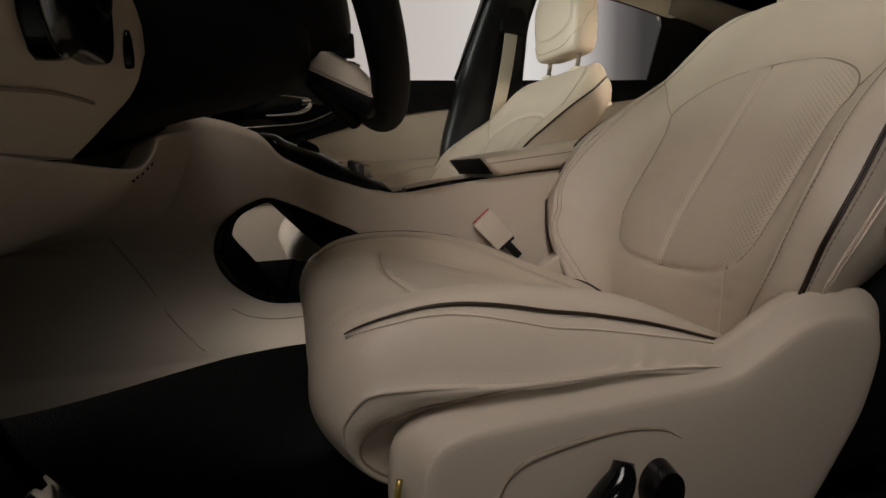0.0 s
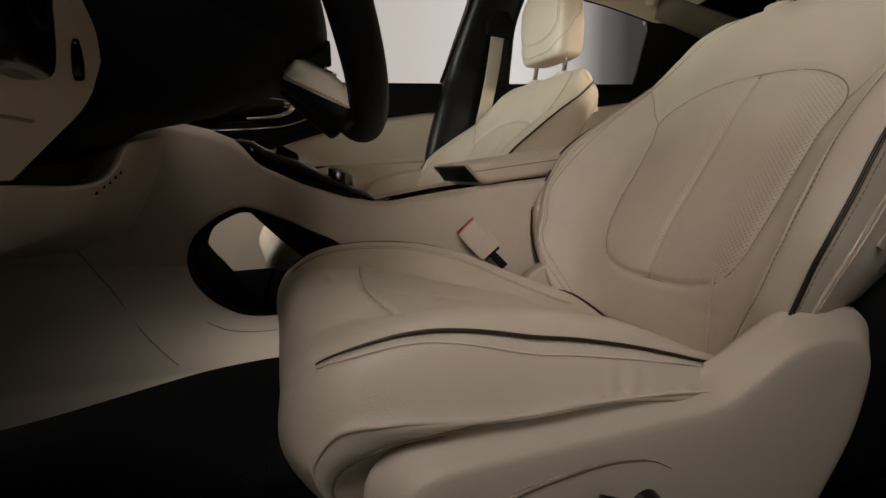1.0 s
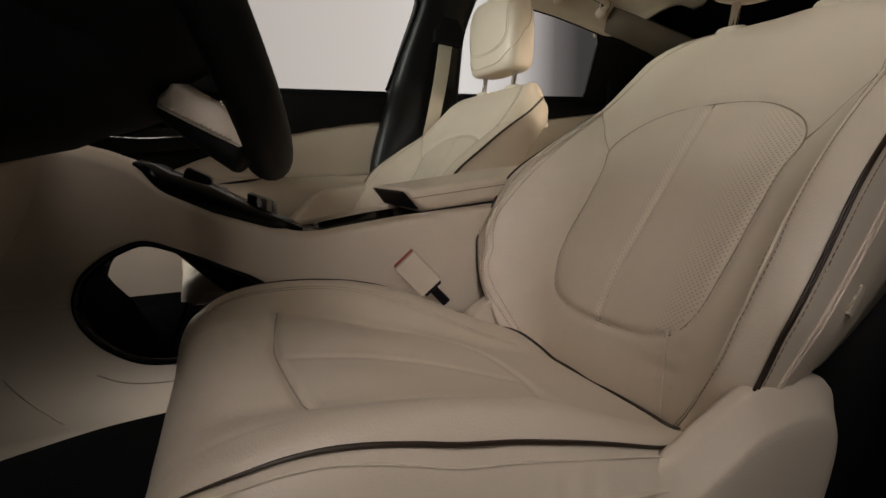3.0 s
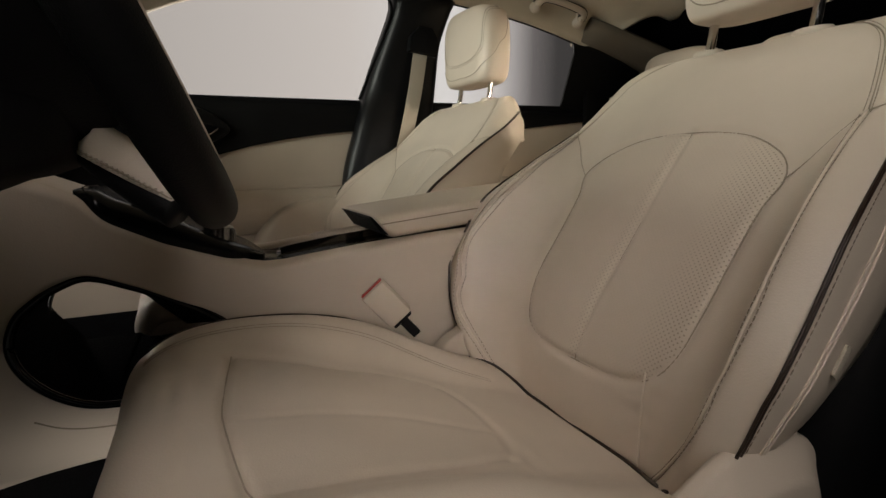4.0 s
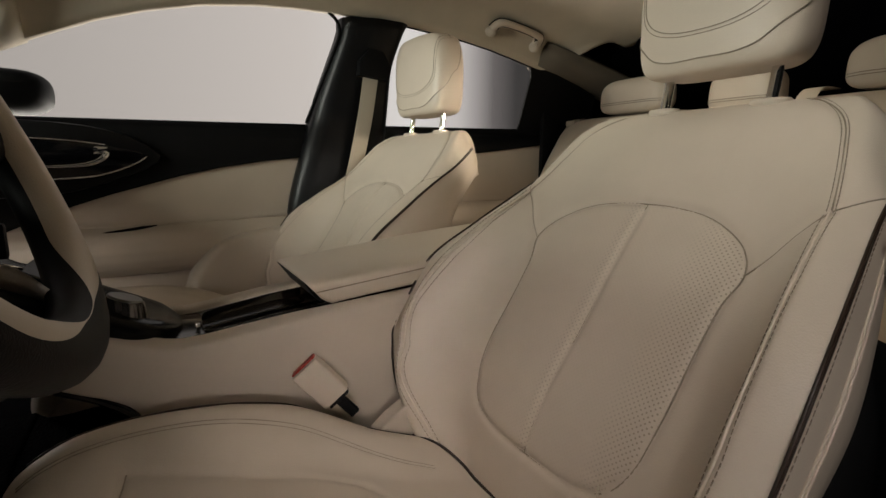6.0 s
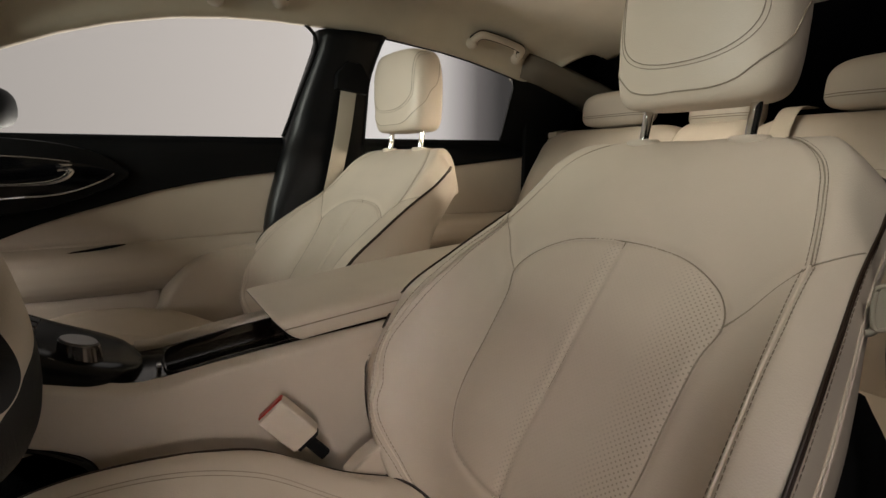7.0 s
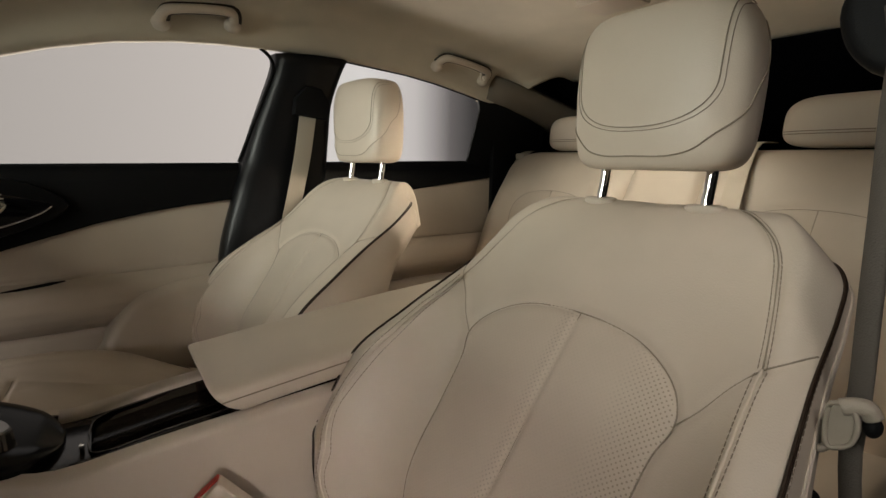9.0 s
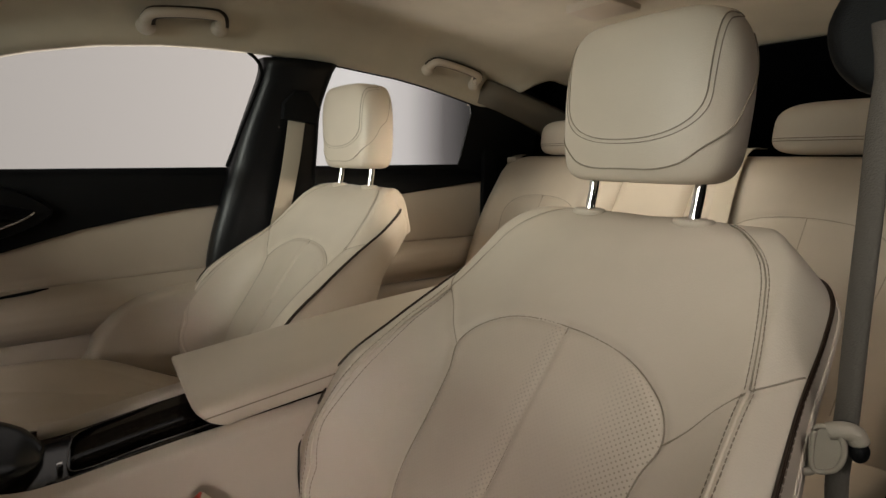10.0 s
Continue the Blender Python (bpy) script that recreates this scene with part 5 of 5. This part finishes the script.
def steering_wheel():
    w = thing("steering_wheel", "two-tone steering wheel, black rim with cream driver-side leather", "steering wheel")
    n, k = 120, 20
    for name, mat, label in (("rim_front", BLACK, "black rim leather"), ("rim_face", LEATHER, "cream rim leather on the driver's side")):
        rings = []
        for i in range(n):
            a = 2 * math.pi * i / n
            radial = WU * math.cos(a) + WS * math.sin(a)
            low = abs(math.degrees(a) - 180)
            half = 1 + 56 * float(ease(6, 42, low))
            mid = 122
            lo, hi = (mid + half, mid - half + 360) if mat is BLACK else (mid - half, mid + half)
            ring = []
            for q in np.linspace(radians(lo), radians(hi), k):
                rr = 0.0200 * (1 + 0.06 * math.cos(2 * q))
                ring.append(tuple(WC + radial * (0.1915 + rr * math.cos(q)) + WN * rr * math.sin(q)))
            rings.append(ring)
        loft(name, rings + [rings[0]], mat, w, label, closed=False)
    rings = []
    for d, r in ((-0.16, 0.090), (-0.10, 0.100), (-0.04, 0.115), (0.0, 0.122), (0.018, 0.120), (0.030, 0.105), (0.036, 0.07), (0.037, 0.01)):
        rings.append([tuple(WC + WU * (r * math.cos(a) * 1.0) + WS * r * 1.05 * math.sin(a) + WN * (d - 0.03)) for a in np.linspace(0, 2 * math.pi, 40, endpoint=False)])
    loft("airbag_cover", rings, BLACK, w, "black airbag cover")
    for side in (-1, 1):
        rows = smooth_line([(0.05, 0.075, -0.075, -0.030), (0.10, 0.060, -0.070, -0.020), (0.150, 0.050, -0.062, -0.008), (0.182, 0.050, -0.058, 0.0)], 16)
        rings = []
        for y, top, low, d in rows:
            mid, hh = (top + low) / 2, (top - low) / 2
            rings.append([tuple(WC + WS * side * y + WU * (mid + hh * power(math.cos(q), 0.6)) + WN * (d + 0.011 * power(math.sin(q), 0.7))) for q in np.linspace(0, 2 * math.pi, 24, endpoint=False)])
        loft("spoke", rings, BLACK, w, "black side spoke")
        low = smooth_line([(0.056, 0.02 * side - 0.001, 0.592), (0.075, 0.036 * side, 0.575), (0.096, 0.054 * side, 0.558), (0.112, 0.065 * side, 0.546)], 24)
        tube("spoke", low, 0.0125, BLACK, w, "black lower spoke", 14)
        # cream face of the lower spoke with its stitched lower edge
        rows = smooth_line([(0.052, 0.026, 0.595, 0.070, 0.038, 0.609), (0.070, 0.041, 0.584, 0.086, 0.046, 0.598), (0.092, 0.057, 0.571, 0.103, 0.052, 0.587), (0.114, 0.070, 0.559, 0.119, 0.058, 0.568)], 20)
        rings = []
        for x0, y0, z0, x1, y1, z1 in rows:
            a, b = np.array((x0, y0 * side, z0)), np.array((x1, y1 * side, z1))
            off = np.array((0.004, 0.004 * side, -0.003))
            up = [a + (b - a) * f - off * math.sin(math.pi * f) * -0.6 for f in np.linspace(0, 1, 7)]
            rings.append([tuple(p) for p in up] + [tuple(p - np.array((0.006, -0.006 * side, 0.004))) for p in up[::-1]])
        face = loft("spoke_face", rings, LEATHER, w, "cream leather face of the lower spoke")
        deep = np.array((-0.006, 0.006 * side, -0.004))
        low_edge, top_edge = rows[:, :3] * np.array((1, side, 1)), rows[:, 3:] * np.array((1, side, 1))
        for k in range(1, 18):
            along = low_edge[k + 1] - low_edge[k - 1]
            across = top_edge[k] - low_edge[k]
            along, up = along / np.linalg.norm(along), across / np.linalg.norm(across)
            proud = np.cross(along, up)
            proud *= side * np.sign(proud[1]) / np.linalg.norm(proud)
            c = low_edge[k] + across * 0.13 + deep + proud * 0.0008
            tube("stitch", [c - along * 0.0014 - up * 0.0012, c + proud * 0.0006, c + along * 0.0014 + up * 0.0012], 0.0007, PALE, face, "", 5)
        welt = [l + (t - l) * 0.13 + deep for l, t in zip(low_edge, top_edge)]
        tube("spoke_seam", np.array(welt), 0.0007, SEAM, face, "stitched seam of the spoke", 5)
        tube("spoke_clip", [(0.092, 0.050 * side, 0.5935), (0.097, 0.056 * side, 0.591), (0.101, 0.060 * side, 0.588)], 0.0014, CHROME, face, "small bright trim end", 6)
        part("shift_paddle", box_bm((0.060, 0.036 * side - 0.004, 0.600), (0.100, 0.036 * side + 0.004, 0.625), 0.003), BLACK, w, "black paddle behind the rim")
    return w


steering_wheel()


def column():
    c = thing("steering_column", "black plastic steering column shroud below the dash", "steering column")
    rings = []
    for t, w, up, dn in ((-0.052, 0.06, 0.05, 0.060), (-0.047, 0.078, 0.065, 0.074), (-0.02, 0.09, 0.075, 0.082), (0.0, 0.095, 0.08, 0.085), (0.03, 0.105, 0.09, 0.095), (0.10, 0.11, 0.10, 0.105), (0.16, 0.12, 0.12, 0.120), (0.26, 0.13, 0.14, 0.135), (0.5, 0.14, 0.2, 0.14)):
        ctr = WC - WN * (0.055 + t)
        ctr[2] = 0.653 - 0.05 * t
        ring = []
        for q in np.linspace(0, 2 * math.pi, 36, endpoint=False):
            cy, cz = math.cos(q), math.sin(q)
            ring.append((ctr[0], math.copysign(abs(cy) ** 0.6, cy) * w, ctr[2] + (up if cz > 0 else dn) * math.copysign(abs(cz) ** 0.6, cz)))
        rings.append(ring)
    loft("shroud", rings, BLACK, c, "black column shroud")
    for side in (-1, 1):
        line = smooth_line([tuple(WC - WN * 0.075 + WS * side * y + WU * u) for y, u in ((0.05, -0.01), (0.12, 0.0), (0.17, 0.012))], 16)
        tube("stalk", line, 0.008, BLACK, c, "black column stalk", 10)
    return c


column()


def dashboard():
    d = thing("dashboard", "black dashboard with a cream knee panel below it", "dashboard")
    rings = []
    for y in np.linspace(-0.40, 1.04, 40):
        x1 = -0.13 - 0.05 * float(ease(0.2, 0.9, y))
        pts = [(-0.75, 0.50), (-0.40, 0.50), (x1 - 0.10, 0.520), (x1 - 0.02, 0.555), (x1, 0.60), (x1, 0.68), (x1 - 0.03, 0.745), (x1 - 0.12, 0.785), (-0.45, 0.80), (-0.75, 0.77)]
        rings.append([(x, y, z) for x, z in pts])
    loft("upper_dash", rings, BLACK, d, "black soft upper dash")
    # knee panel: cream, its inner edge swept round the column
    grid = []
    for z in np.linspace(0.82, 0.4965, 42):
        inner = float(np.interp(z, [0.4965, 0.512, 0.530, 0.557, 0.584, 0.605, 0.64, 0.70, 0.82], [-0.195, -0.186, -0.160, -0.117, -0.095, -0.106, -0.155, -0.195, -0.205]))
        face = float(np.interp(z, [0.4965, 0.511, 0.54, 0.60, 0.68, 0.82], [-0.104, -0.092, -0.080, -0.074, -0.080, -0.12]))
        line = []
        for t in np.linspace(0, 1, 48):
            line.append((face - 0.010 * max(0, (t - 0.86) / 0.14) ** 2.2, -0.46 + (inner + 0.46) * t, z))
        line += [(line[-1][0] - 0.03, inner + 0.006, z), (line[-1][0] - 0.16, inner + 0.010, z)]
        grid.append(line)
    knee = loft("knee_panel", grid, SOFT, d, "cream knee panel with rounded edge", closed=False)
    # its lower part runs on below the column and turns into the console
    edge = smooth_line([(-0.105, -0.46, 0.497), (-0.105, -0.33, 0.496), (-0.105, -0.20, 0.493), (-0.107, -0.106, 0.491), (-0.116, -0.02, 0.493), (-0.127, 0.06, 0.501), (-0.137, 0.14, 0.517), (-0.148, 0.210, 0.534), (-0.150, 0.245, 0.542), (-0.140, 0.268, 0.548), (-0.115, 0.2785, 0.554), (-0.085, 0.284, 0.558)], 80)
    foot = smooth_line([(-0.215, -0.46, 0.424), (-0.215, -0.33, 0.424), (-0.213, -0.20, 0.424), (-0.214, -0.106, 0.424), (-0.221, -0.02, 0.424), (-0.230, 0.06, 0.424), (-0.238, 0.14, 0.424), (-0.243, 0.200, 0.424), (-0.238, 0.236, 0.424), (-0.220, 0.262, 0.424), (-0.185, 0.277, 0.424), (-0.145, 0.284, 0.424)], 80)
    skin = lambda f, v: np.array([np.interp(f * 79, range(80), edge[:, j] + (foot[:, j] - edge[:, j]) * v) for j in range(3)]) + np.array((0.010, 0, 0)) * math.sin(math.pi * v)
    rings = [edge + np.array((-0.035, 0, -0.012)), edge + np.array((-0.010, 0, -0.0005)), edge + np.array((-0.004, 0, 0.0006))]
    rings += [np.array([skin(f, v) for f in np.linspace(0, 1, 80)]) for v in np.linspace(0.015, 1, 24)]
    rings += [foot + np.array((-0.10, 0, -0.035)), foot + np.array((-0.35, 0, -0.045))]
    bridge = loft("knee_bridge", [[tuple(q) for q in r] for r in rings], SOFT, d, "cream lower panel running into the console", closed=False)
    for f, v in ((0.886, 0.321), (0.873, 0.362), (0.858, 0.408), (0.823, 0.419), (0.66, 0.264)):
        tube("vent_slot", [skin(f, v) + np.array((0.0, 0.0, -0.0025)), skin(f, v) + np.array((0.0003, -0.0003, 0)), skin(f, v) + np.array((0.0, 0.0, 0.0025))], 0.0015, BLACK, bridge, "", 6)
    crease = smooth_line([(-0.0855, -0.345, 0.5195), (-0.0850, -0.318, 0.5225), (-0.0838, -0.291, 0.5255), (-0.0832, -0.265, 0.5270), (-0.0830, -0.235, 0.5275)], 30)
    tube("panel_joint", crease, 0.0011, SEAM, knee, "thin joint in the knee panel", 5)
    sw = smooth_line([(-0.325, 0.66, 0), (-0.327, 0.575, 0), (-0.322, 0.548, 0), (-0.305, 0.537, 0), (-0.283, 0.545, 0), (-0.245, 0.547, 0), (-0.226, 0.560, 0), (-0.218, 0.60, 0), (-0.215, 0.66, 0), (-0.25, 0.70, 0)], 60, True)
    part("switch_panel", prism_bm([(y, z) for y, z, _ in sw], "x", -0.10, -0.070, 0.004), GLOSS, knee, "gloss black switch panel")
    tube("switch_ring", np.array([(-0.067, -0.255 + 0.020 * math.cos(a), 0.605 + 0.034 * math.sin(a)) for a in np.linspace(0, 2 * math.pi, 30, endpoint=False)]), 0.002, BLACK, knee, "ring of the light switch", 6, True)
    bm = prism_bm([(-0.178 + 0.006 * math.cos(a), 0.571 + 0.013 * math.sin(a)) for a in np.linspace(0, 2 * math.pi, 20, endpoint=False)], "x", -0.090, -0.073, 0.002)
    part("release_switch", bm, GLOSS, knee, "small black push switch")
    return d


dashboard()


def pedal(x, y, z, w, h, name, label):
    p = thing(name, label, "pedal", "pedals")
    bm = box_bm((-0.006, -w / 2, -h / 2), (0.006, w / 2, h / 2), 0.004)
    bmesh.ops.transform(bm, matrix=Matrix.Translation((x, y, z)) @ Matrix.Rotation(radians(-35), 4, "Y"), verts=bm.verts)
    part("pad", bm, CHROME, p, "bright metal pedal pad")
    tube("arm", smooth_line([(x - 0.01, y, z + h * 0.3), (x - 0.06, y, z + 0.15), (x - 0.10, y, z + 0.32)], 10), 0.009, BLACK, p, "", 8)
    return p


pedal(-0.305, 0.125, 0.075, 0.045, 0.055, "accelerator_pedal", "bright metal accelerator pedal above the carpet")
clip = thing("seat_clip", "small yellow metal clip under the seat edge", "clip")
tube("wire", smooth_line([(0.083, -0.262, 0.262), (0.080, -0.266, 0.250), (0.083, -0.268, 0.240), (0.086, -0.268, 0.228)], 12), 0.0026, BRASS, clip, "", 8)

# ---------------------------------------------------------------- rear bench
def rear_place(y0, half, label, wide):
    r = thing("rear_seat", label, "rear seat", "rear seats")
    ridge = 0.03 if wide else 0.0
    sh = Sheet([(1.30, 0.30, half, ridge, -0.01, 0.06), (1.33, 0.42, half, ridge * 1.2, -0.01, 0.08), (1.385, 0.58, half, ridge * 1.2, -0.01, 0.08), (1.44, 0.70, half, ridge * 0.8, -0.014, 0.08), (1.485, 0.785, half, 0.0, -0.018, 0.07), (1.53, 0.822, half * 0.985, 0.0, -0.022, 0.05), (1.60, 0.826, half * 0.98, 0.0, -0.022, 0.04), (1.68, 0.79, half * 0.97, 0.0, -0.022, 0.03)], flat=0.5, top=0.76, stations=120, soft=0.12)
    arch = [(0.10, 0.46), (0.35, 0.52), (0.50, 0.56), (0.565, 0.40), (0.585, 0.0), (0.565, -0.40), (0.50, -0.56), (0.35, -0.52), (0.10, -0.46)]
    seams = [(arch, 0.003, 0.007), ([(0.585, 0.0), (0.3, 0.0), (0.1, 0.0)], 0.002, 0.007)] if wide else []
    v, f, uv, n = sh.mesh(120, 81, seams)
    raw("rear_backrest", np.asarray(v) + (0, y0, 0), f, LEATHER, r, "cream leather rear backrest", uv=uv)
    if wide:
        tube("seam", sh.line(arch, 100, -0.0024) + (0, y0, 0), 0.0010, PALE, r, "seam of the rear insert", 5)
        tube("seam", sh.line([(0.585, 0.0), (0.3, 0.0), (0.1, 0.0)], 40, -0.0016) + (0, y0, 0), 0.0008, PALE, r, "middle seam", 5)
    cu = Sheet([(0.98, 0.14, half, 0, -0.01, 0.04), (0.945, 0.22, half, 0, -0.012, 0.05), (0.950, 0.295, half, 0.0, -0.016, 0.06), (0.99, 0.335, half, 0.006, -0.02, 0.06), (1.10, 0.338, half, 0.015, -0.02, 0.06), (1.28, 0.315, half, 0.015, -0.014, 0.06), (1.42, 0.29, half, 0.01, -0.01, 0.05)], flat=0.5, top=0.8, stations=100)
    v, f, uv, n = cu.mesh(80, 61)
    raw("rear_cushion", np.asarray(v) + (0, y0, 0), f, LEATHER, r, "cream leather rear cushion", uv=uv)
    # head restraint
    hw = 0.130 if wide else 0.092
    rows, cols, verts, faces = 24, 40, [], []
    for i in range(rows + 1):
        a = -math.pi / 2 + math.pi * i / rows
        for j in range(cols):
            b = 2 * math.pi * j / cols
            sp = lambda c, e: math.copysign(abs(c) ** e, c)
            k = sp(math.cos(a), 0.45)
            verts.append((1.585 + sp(math.sin(b), 0.7) * k * 0.055, y0 + sp(math.cos(b), 0.5) * k * hw * (1 - 0.06 * math.sin(a)), (0.888 if wide else 0.862) + sp(math.sin(a), 0.6) * 0.056))
    for i in range(rows):
        for j in range(cols):
            m = (j + 1) % cols
            faces.append((i * cols + j, i * cols + m, (i + 1) * cols + m, (i + 1) * cols + j))
    pad = raw("head_pad", verts, faces, LEATHER, r, "low cream head restraint")
    for z in (0.862, 0.868) if wide else (0.836, 0.842):
        line = []
        for y in np.linspace(-hw * 0.96, hw * 0.96, 40):
            t = abs(y / hw)
            line.append((1.585 - 0.0552 * (1 - max(0, t - 0.55) ** 2.2 * 3.0), y0 + y, z))
        tube("stitching", np.array(line), 0.0009, THREAD, pad, "stitching line", 5)
    return r


rear_place(0.725, 0.255, "cream leather outer rear seat beside the closed door", True)
rear_place(0.015, 0.255, "cream leather outer rear seat behind the front seat", True)
rear_place(0.370, 0.100, "narrow cream leather middle rear seat", False)


def rear_end():
    shelf = part("parcel_shelf", box_bm((1.62, -0.25, 0.775), (2.2, 0.99, 0.80), 0.005), BLACK, None)
    tagged(shelf, "black parcel shelf behind the rear seats", "shelf", kind="structure")
    glassy = raw("window_rear", [(1.60, -0.25, 1.085), (1.60, 0.99, 1.085), (2.25, 0.99, 0.80), (2.25, -0.25, 0.80)], [(0, 1, 2, 3)], GLOSS, smooth=False)
    tagged(glassy, "black rear window seen against the dark studio", "rear window", kind="structure")
    panel = part("wall_rear", box_bm((1.70, -0.35, 0.0), (1.74, 1.10, 0.80), 0.005), BLACK, None)
    tagged(panel, "black bulkhead behind the rear seats", "bulkhead", kind="structure")
    for name, Y in (("pillar_rear", lambda v: v), ("pillar_rear_driver", lambda v: 2 * MID_Y - v)):
        rings = []
        for x, z, y, w in ((1.36, 1.005, 0.955, 0.05), (1.45, 0.985, 0.945, 0.05), (1.55, 0.955, 0.925, 0.05), (1.66, 0.915, 0.90, 0.055), (1.80, 0.86, 0.87, 0.06)):
            rings.append([(x, Y(y + 0.06), z - 0.01), (x, Y(y), z - 0.005), (x, Y(y - 0.03), z + w * 0.4), (x, Y(y - 0.06), z + w), (x, Y(y - 0.02), z + w + 0.03), (x, Y(y + 0.07), z + 0.05)])
        ob = loft(name, rings, TAUPE)
        tagged(ob, "taupe cloth rear pillar trim", "pillar trim", kind="structure")


rear_end()
for name, y in (("wall_quarter", 1.02), ("wall_quarter_driver", 2 * MID_Y - 1.04)):
    tagged(part(name, box_bm((1.45, y, 0.6), (2.3, y + 0.02, 1.15), 0.004), BLACK, None), "black inside of the rear quarter panel", "quarter panel", kind="structure")


def rear_belt():
    b = thing("seat_belt", "beige rear seat belt lying over the backrest", "seat belt", "seat belts")
    webbing("webbing", smooth_line([(1.60, 0.985, 0.835), (1.545, 0.965, 0.818), (1.47, 0.945, 0.73), (1.40, 0.93, 0.58), (1.34, 0.93, 0.42)], 24), (0, 1, 0), 0.046, BELT, "", b)
    part("belt_guide", box_bm((1.53, 0.945, 0.805), (1.57, 0.99, 0.825), 0.005), SOFT, b, "cream belt guide")
    b = thing("seat_belt", "beige middle rear seat belt beside the head restraint", "seat belt", "seat belts")
    webbing("webbing", smooth_line([(1.62, 0.192, 0.848), (1.53, 0.190, 0.842), (1.468, 0.182, 0.788), (1.395, 0.166, 0.66), (1.33, 0.15, 0.50)], 24), (0, 1, 0), 0.042, PALEBELT, "", b)


rear_belt()

# ---------------------------------------------------------------- driver's belt and pillar
def driver_belt():
    b = thing("seat_belt", "grey seat belt running through a cream guide on the seat", "seat belt", "seat belts")
    line = smooth_line([(0.790, -0.226, 0.915), (0.752, -0.243, 0.872), (0.735, -0.2475, 0.835), (0.730, -0.252, 0.765), (0.724, -0.256, 0.697), (0.721, -0.260, 0.625), (0.724, -0.260, 0.570), (0.722, -0.275, 0.45), (0.715, -0.30, 0.12)], 40)
    rings = [[tuple(p + np.array((0.4, 0.9, 0.0)) * 0.0088 * math.cos(q) + np.array((-0.9, 0.4, 0.1)) * 0.0045 * math.sin(q)) for q in np.linspace(0, 2 * math.pi, 16, endpoint=False)] for p in line]
    loft("webbing", rings, GREYBELT, b, "grey webbing folded lengthwise")
    plate = smooth_line([(-0.248, 0.616, 0), (-0.254, 0.6205, 0), (-0.261, 0.6195, 0), (-0.2655, 0.612, 0), (-0.2665, 0.603, 0), (-0.2640, 0.593, 0), (-0.258, 0.587, 0), (-0.251, 0.585, 0), (-0.248, 0.595, 0)], 40, True)
    guide = part("belt_guide", prism_bm([(y, z) for y, z, _ in plate], "x", 0.702, 0.711, 0.003, 3), DULL, b, "cream belt guide clipped to the seat side")
    tube("guide_rim", np.array([(0.7015, y, z) for y, z, _ in plate]), 0.0019, DULL, guide, "raised rim of the guide", 8, True)
    tube("guide_hook", smooth_line([(0.706, -0.251, 0.586), (0.703, -0.2475, 0.581), (0.702, -0.2445, 0.5805)], 8), 0.0032, DULL, guide, "small hook of the guide", 8)
    tube("guide_bar", smooth_line([(0.704, -0.255, 0.617), (0.706, -0.263, 0.6205), (0.709, -0.2685, 0.6195), (0.711, -0.2715, 0.6135)], 16), 0.0066, DULL, guide, "bar over the webbing", 10)
    bm = bmesh.new()
    bmesh.ops.create_uvsphere(bm, u_segments=20, v_segments=14, radius=1)
    bmesh.ops.transform(bm, matrix=Matrix.Translation((0.712, -0.2722, 0.6065)) @ Matrix.Diagonal((0.007, 0.0058, 0.0080, 1)), verts=bm.verts)
    part("guide_knob", bm, BLACK, b, "black end of the guide")
    edge = smooth_line([(-0.203, 0.955, 0), (-0.186, 0.925, 0), (-0.190, 0.897, 0), (-0.203, 0.876, 0), (-0.222, 0.863, 0), (-0.26, 0.858, 0), (-0.29, 0.90, 0), (-0.26, 0.98, 0)], 40, True)
    bm = prism_bm([(y, z) for y, z, _ in edge], "x", 0.795, 0.865, 0.014, 4)
    part("height_adjuster", bm, BLACK, b, "black belt height adjuster")
    return b


driver_belt()


def driver_pillar():
    rows = smooth_line([(0.10, 0.70, 0.92, -0.33), (0.52, 0.74, 0.94, -0.31), (0.785, 0.80, 0.97, -0.285), (0.94, 0.86, 1.02, -0.245), (1.075, 0.90, 1.07, -0.20), (1.12, 0.92, 1.09, -0.17)], 30)
    rings = [[(a, y - 0.09, z), (a, y - 0.03, z), (a + 0.02, y - 0.004, z), (a + 0.06, y, z), (b - 0.03, y, z), (b, y - 0.02, z), (b, y - 0.09, z)] for z, a, b, y in rows]
    ob = loft("pillar_driver", rings, BLACK)
    tagged(ob, "black plastic pillar trim behind the driver seat", "pillar trim", kind="structure")
    xs = np.linspace(0.95, 1.62, 20)
    slab("wall_driver_rear", xs, lambda x: 0.07, SILL, lambda x, z: 2 * MID_Y - DOOR_Y(z) + 0.03 * max(0, x - 1.2), 20, 0.03, BLACK, None, side=-1)
    tagged(bpy.data.objects["wall_driver_rear"], "dark inner trim of the driver-side rear door", "car door", kind="structure")


driver_pillar()


# ---------------------------------------------------------------- unseen courtesy lamps, assumed for the lit footwells
def footwell_lamp(at, target, watts, spread, place):
    x, y, z = at
    lamp = thing("footwell_lamp", "small courtesy lamp " + place + ", switched on", "lamp", "footwell lamps")
    part("housing", box_bm((x - 0.02, y - 0.03, z), (x + 0.02, y + 0.03, z + 0.012), 0.003), BLACK, lamp)
    ob = softbox("footwell_light", (x, y, z - 0.004), target, 0.05, 0.03, watts, (1.0, 0.94, 0.86))
    ob.data.spread = radians(spread)
    ob.parent = lamp
    return lamp


footwell_lamp((-0.22, 0.78, 0.475), (0.03, 0.78, 0.05), 0.72, 180, "assumed under the dashboard")
# guessed source, added to light the tunnel's foot and the carpet
footwell_lamp((0.085, 0.08, 0.185), (-0.01, 0.28, 0.14), 0.19, 100, "assumed under the front edge of the seat")
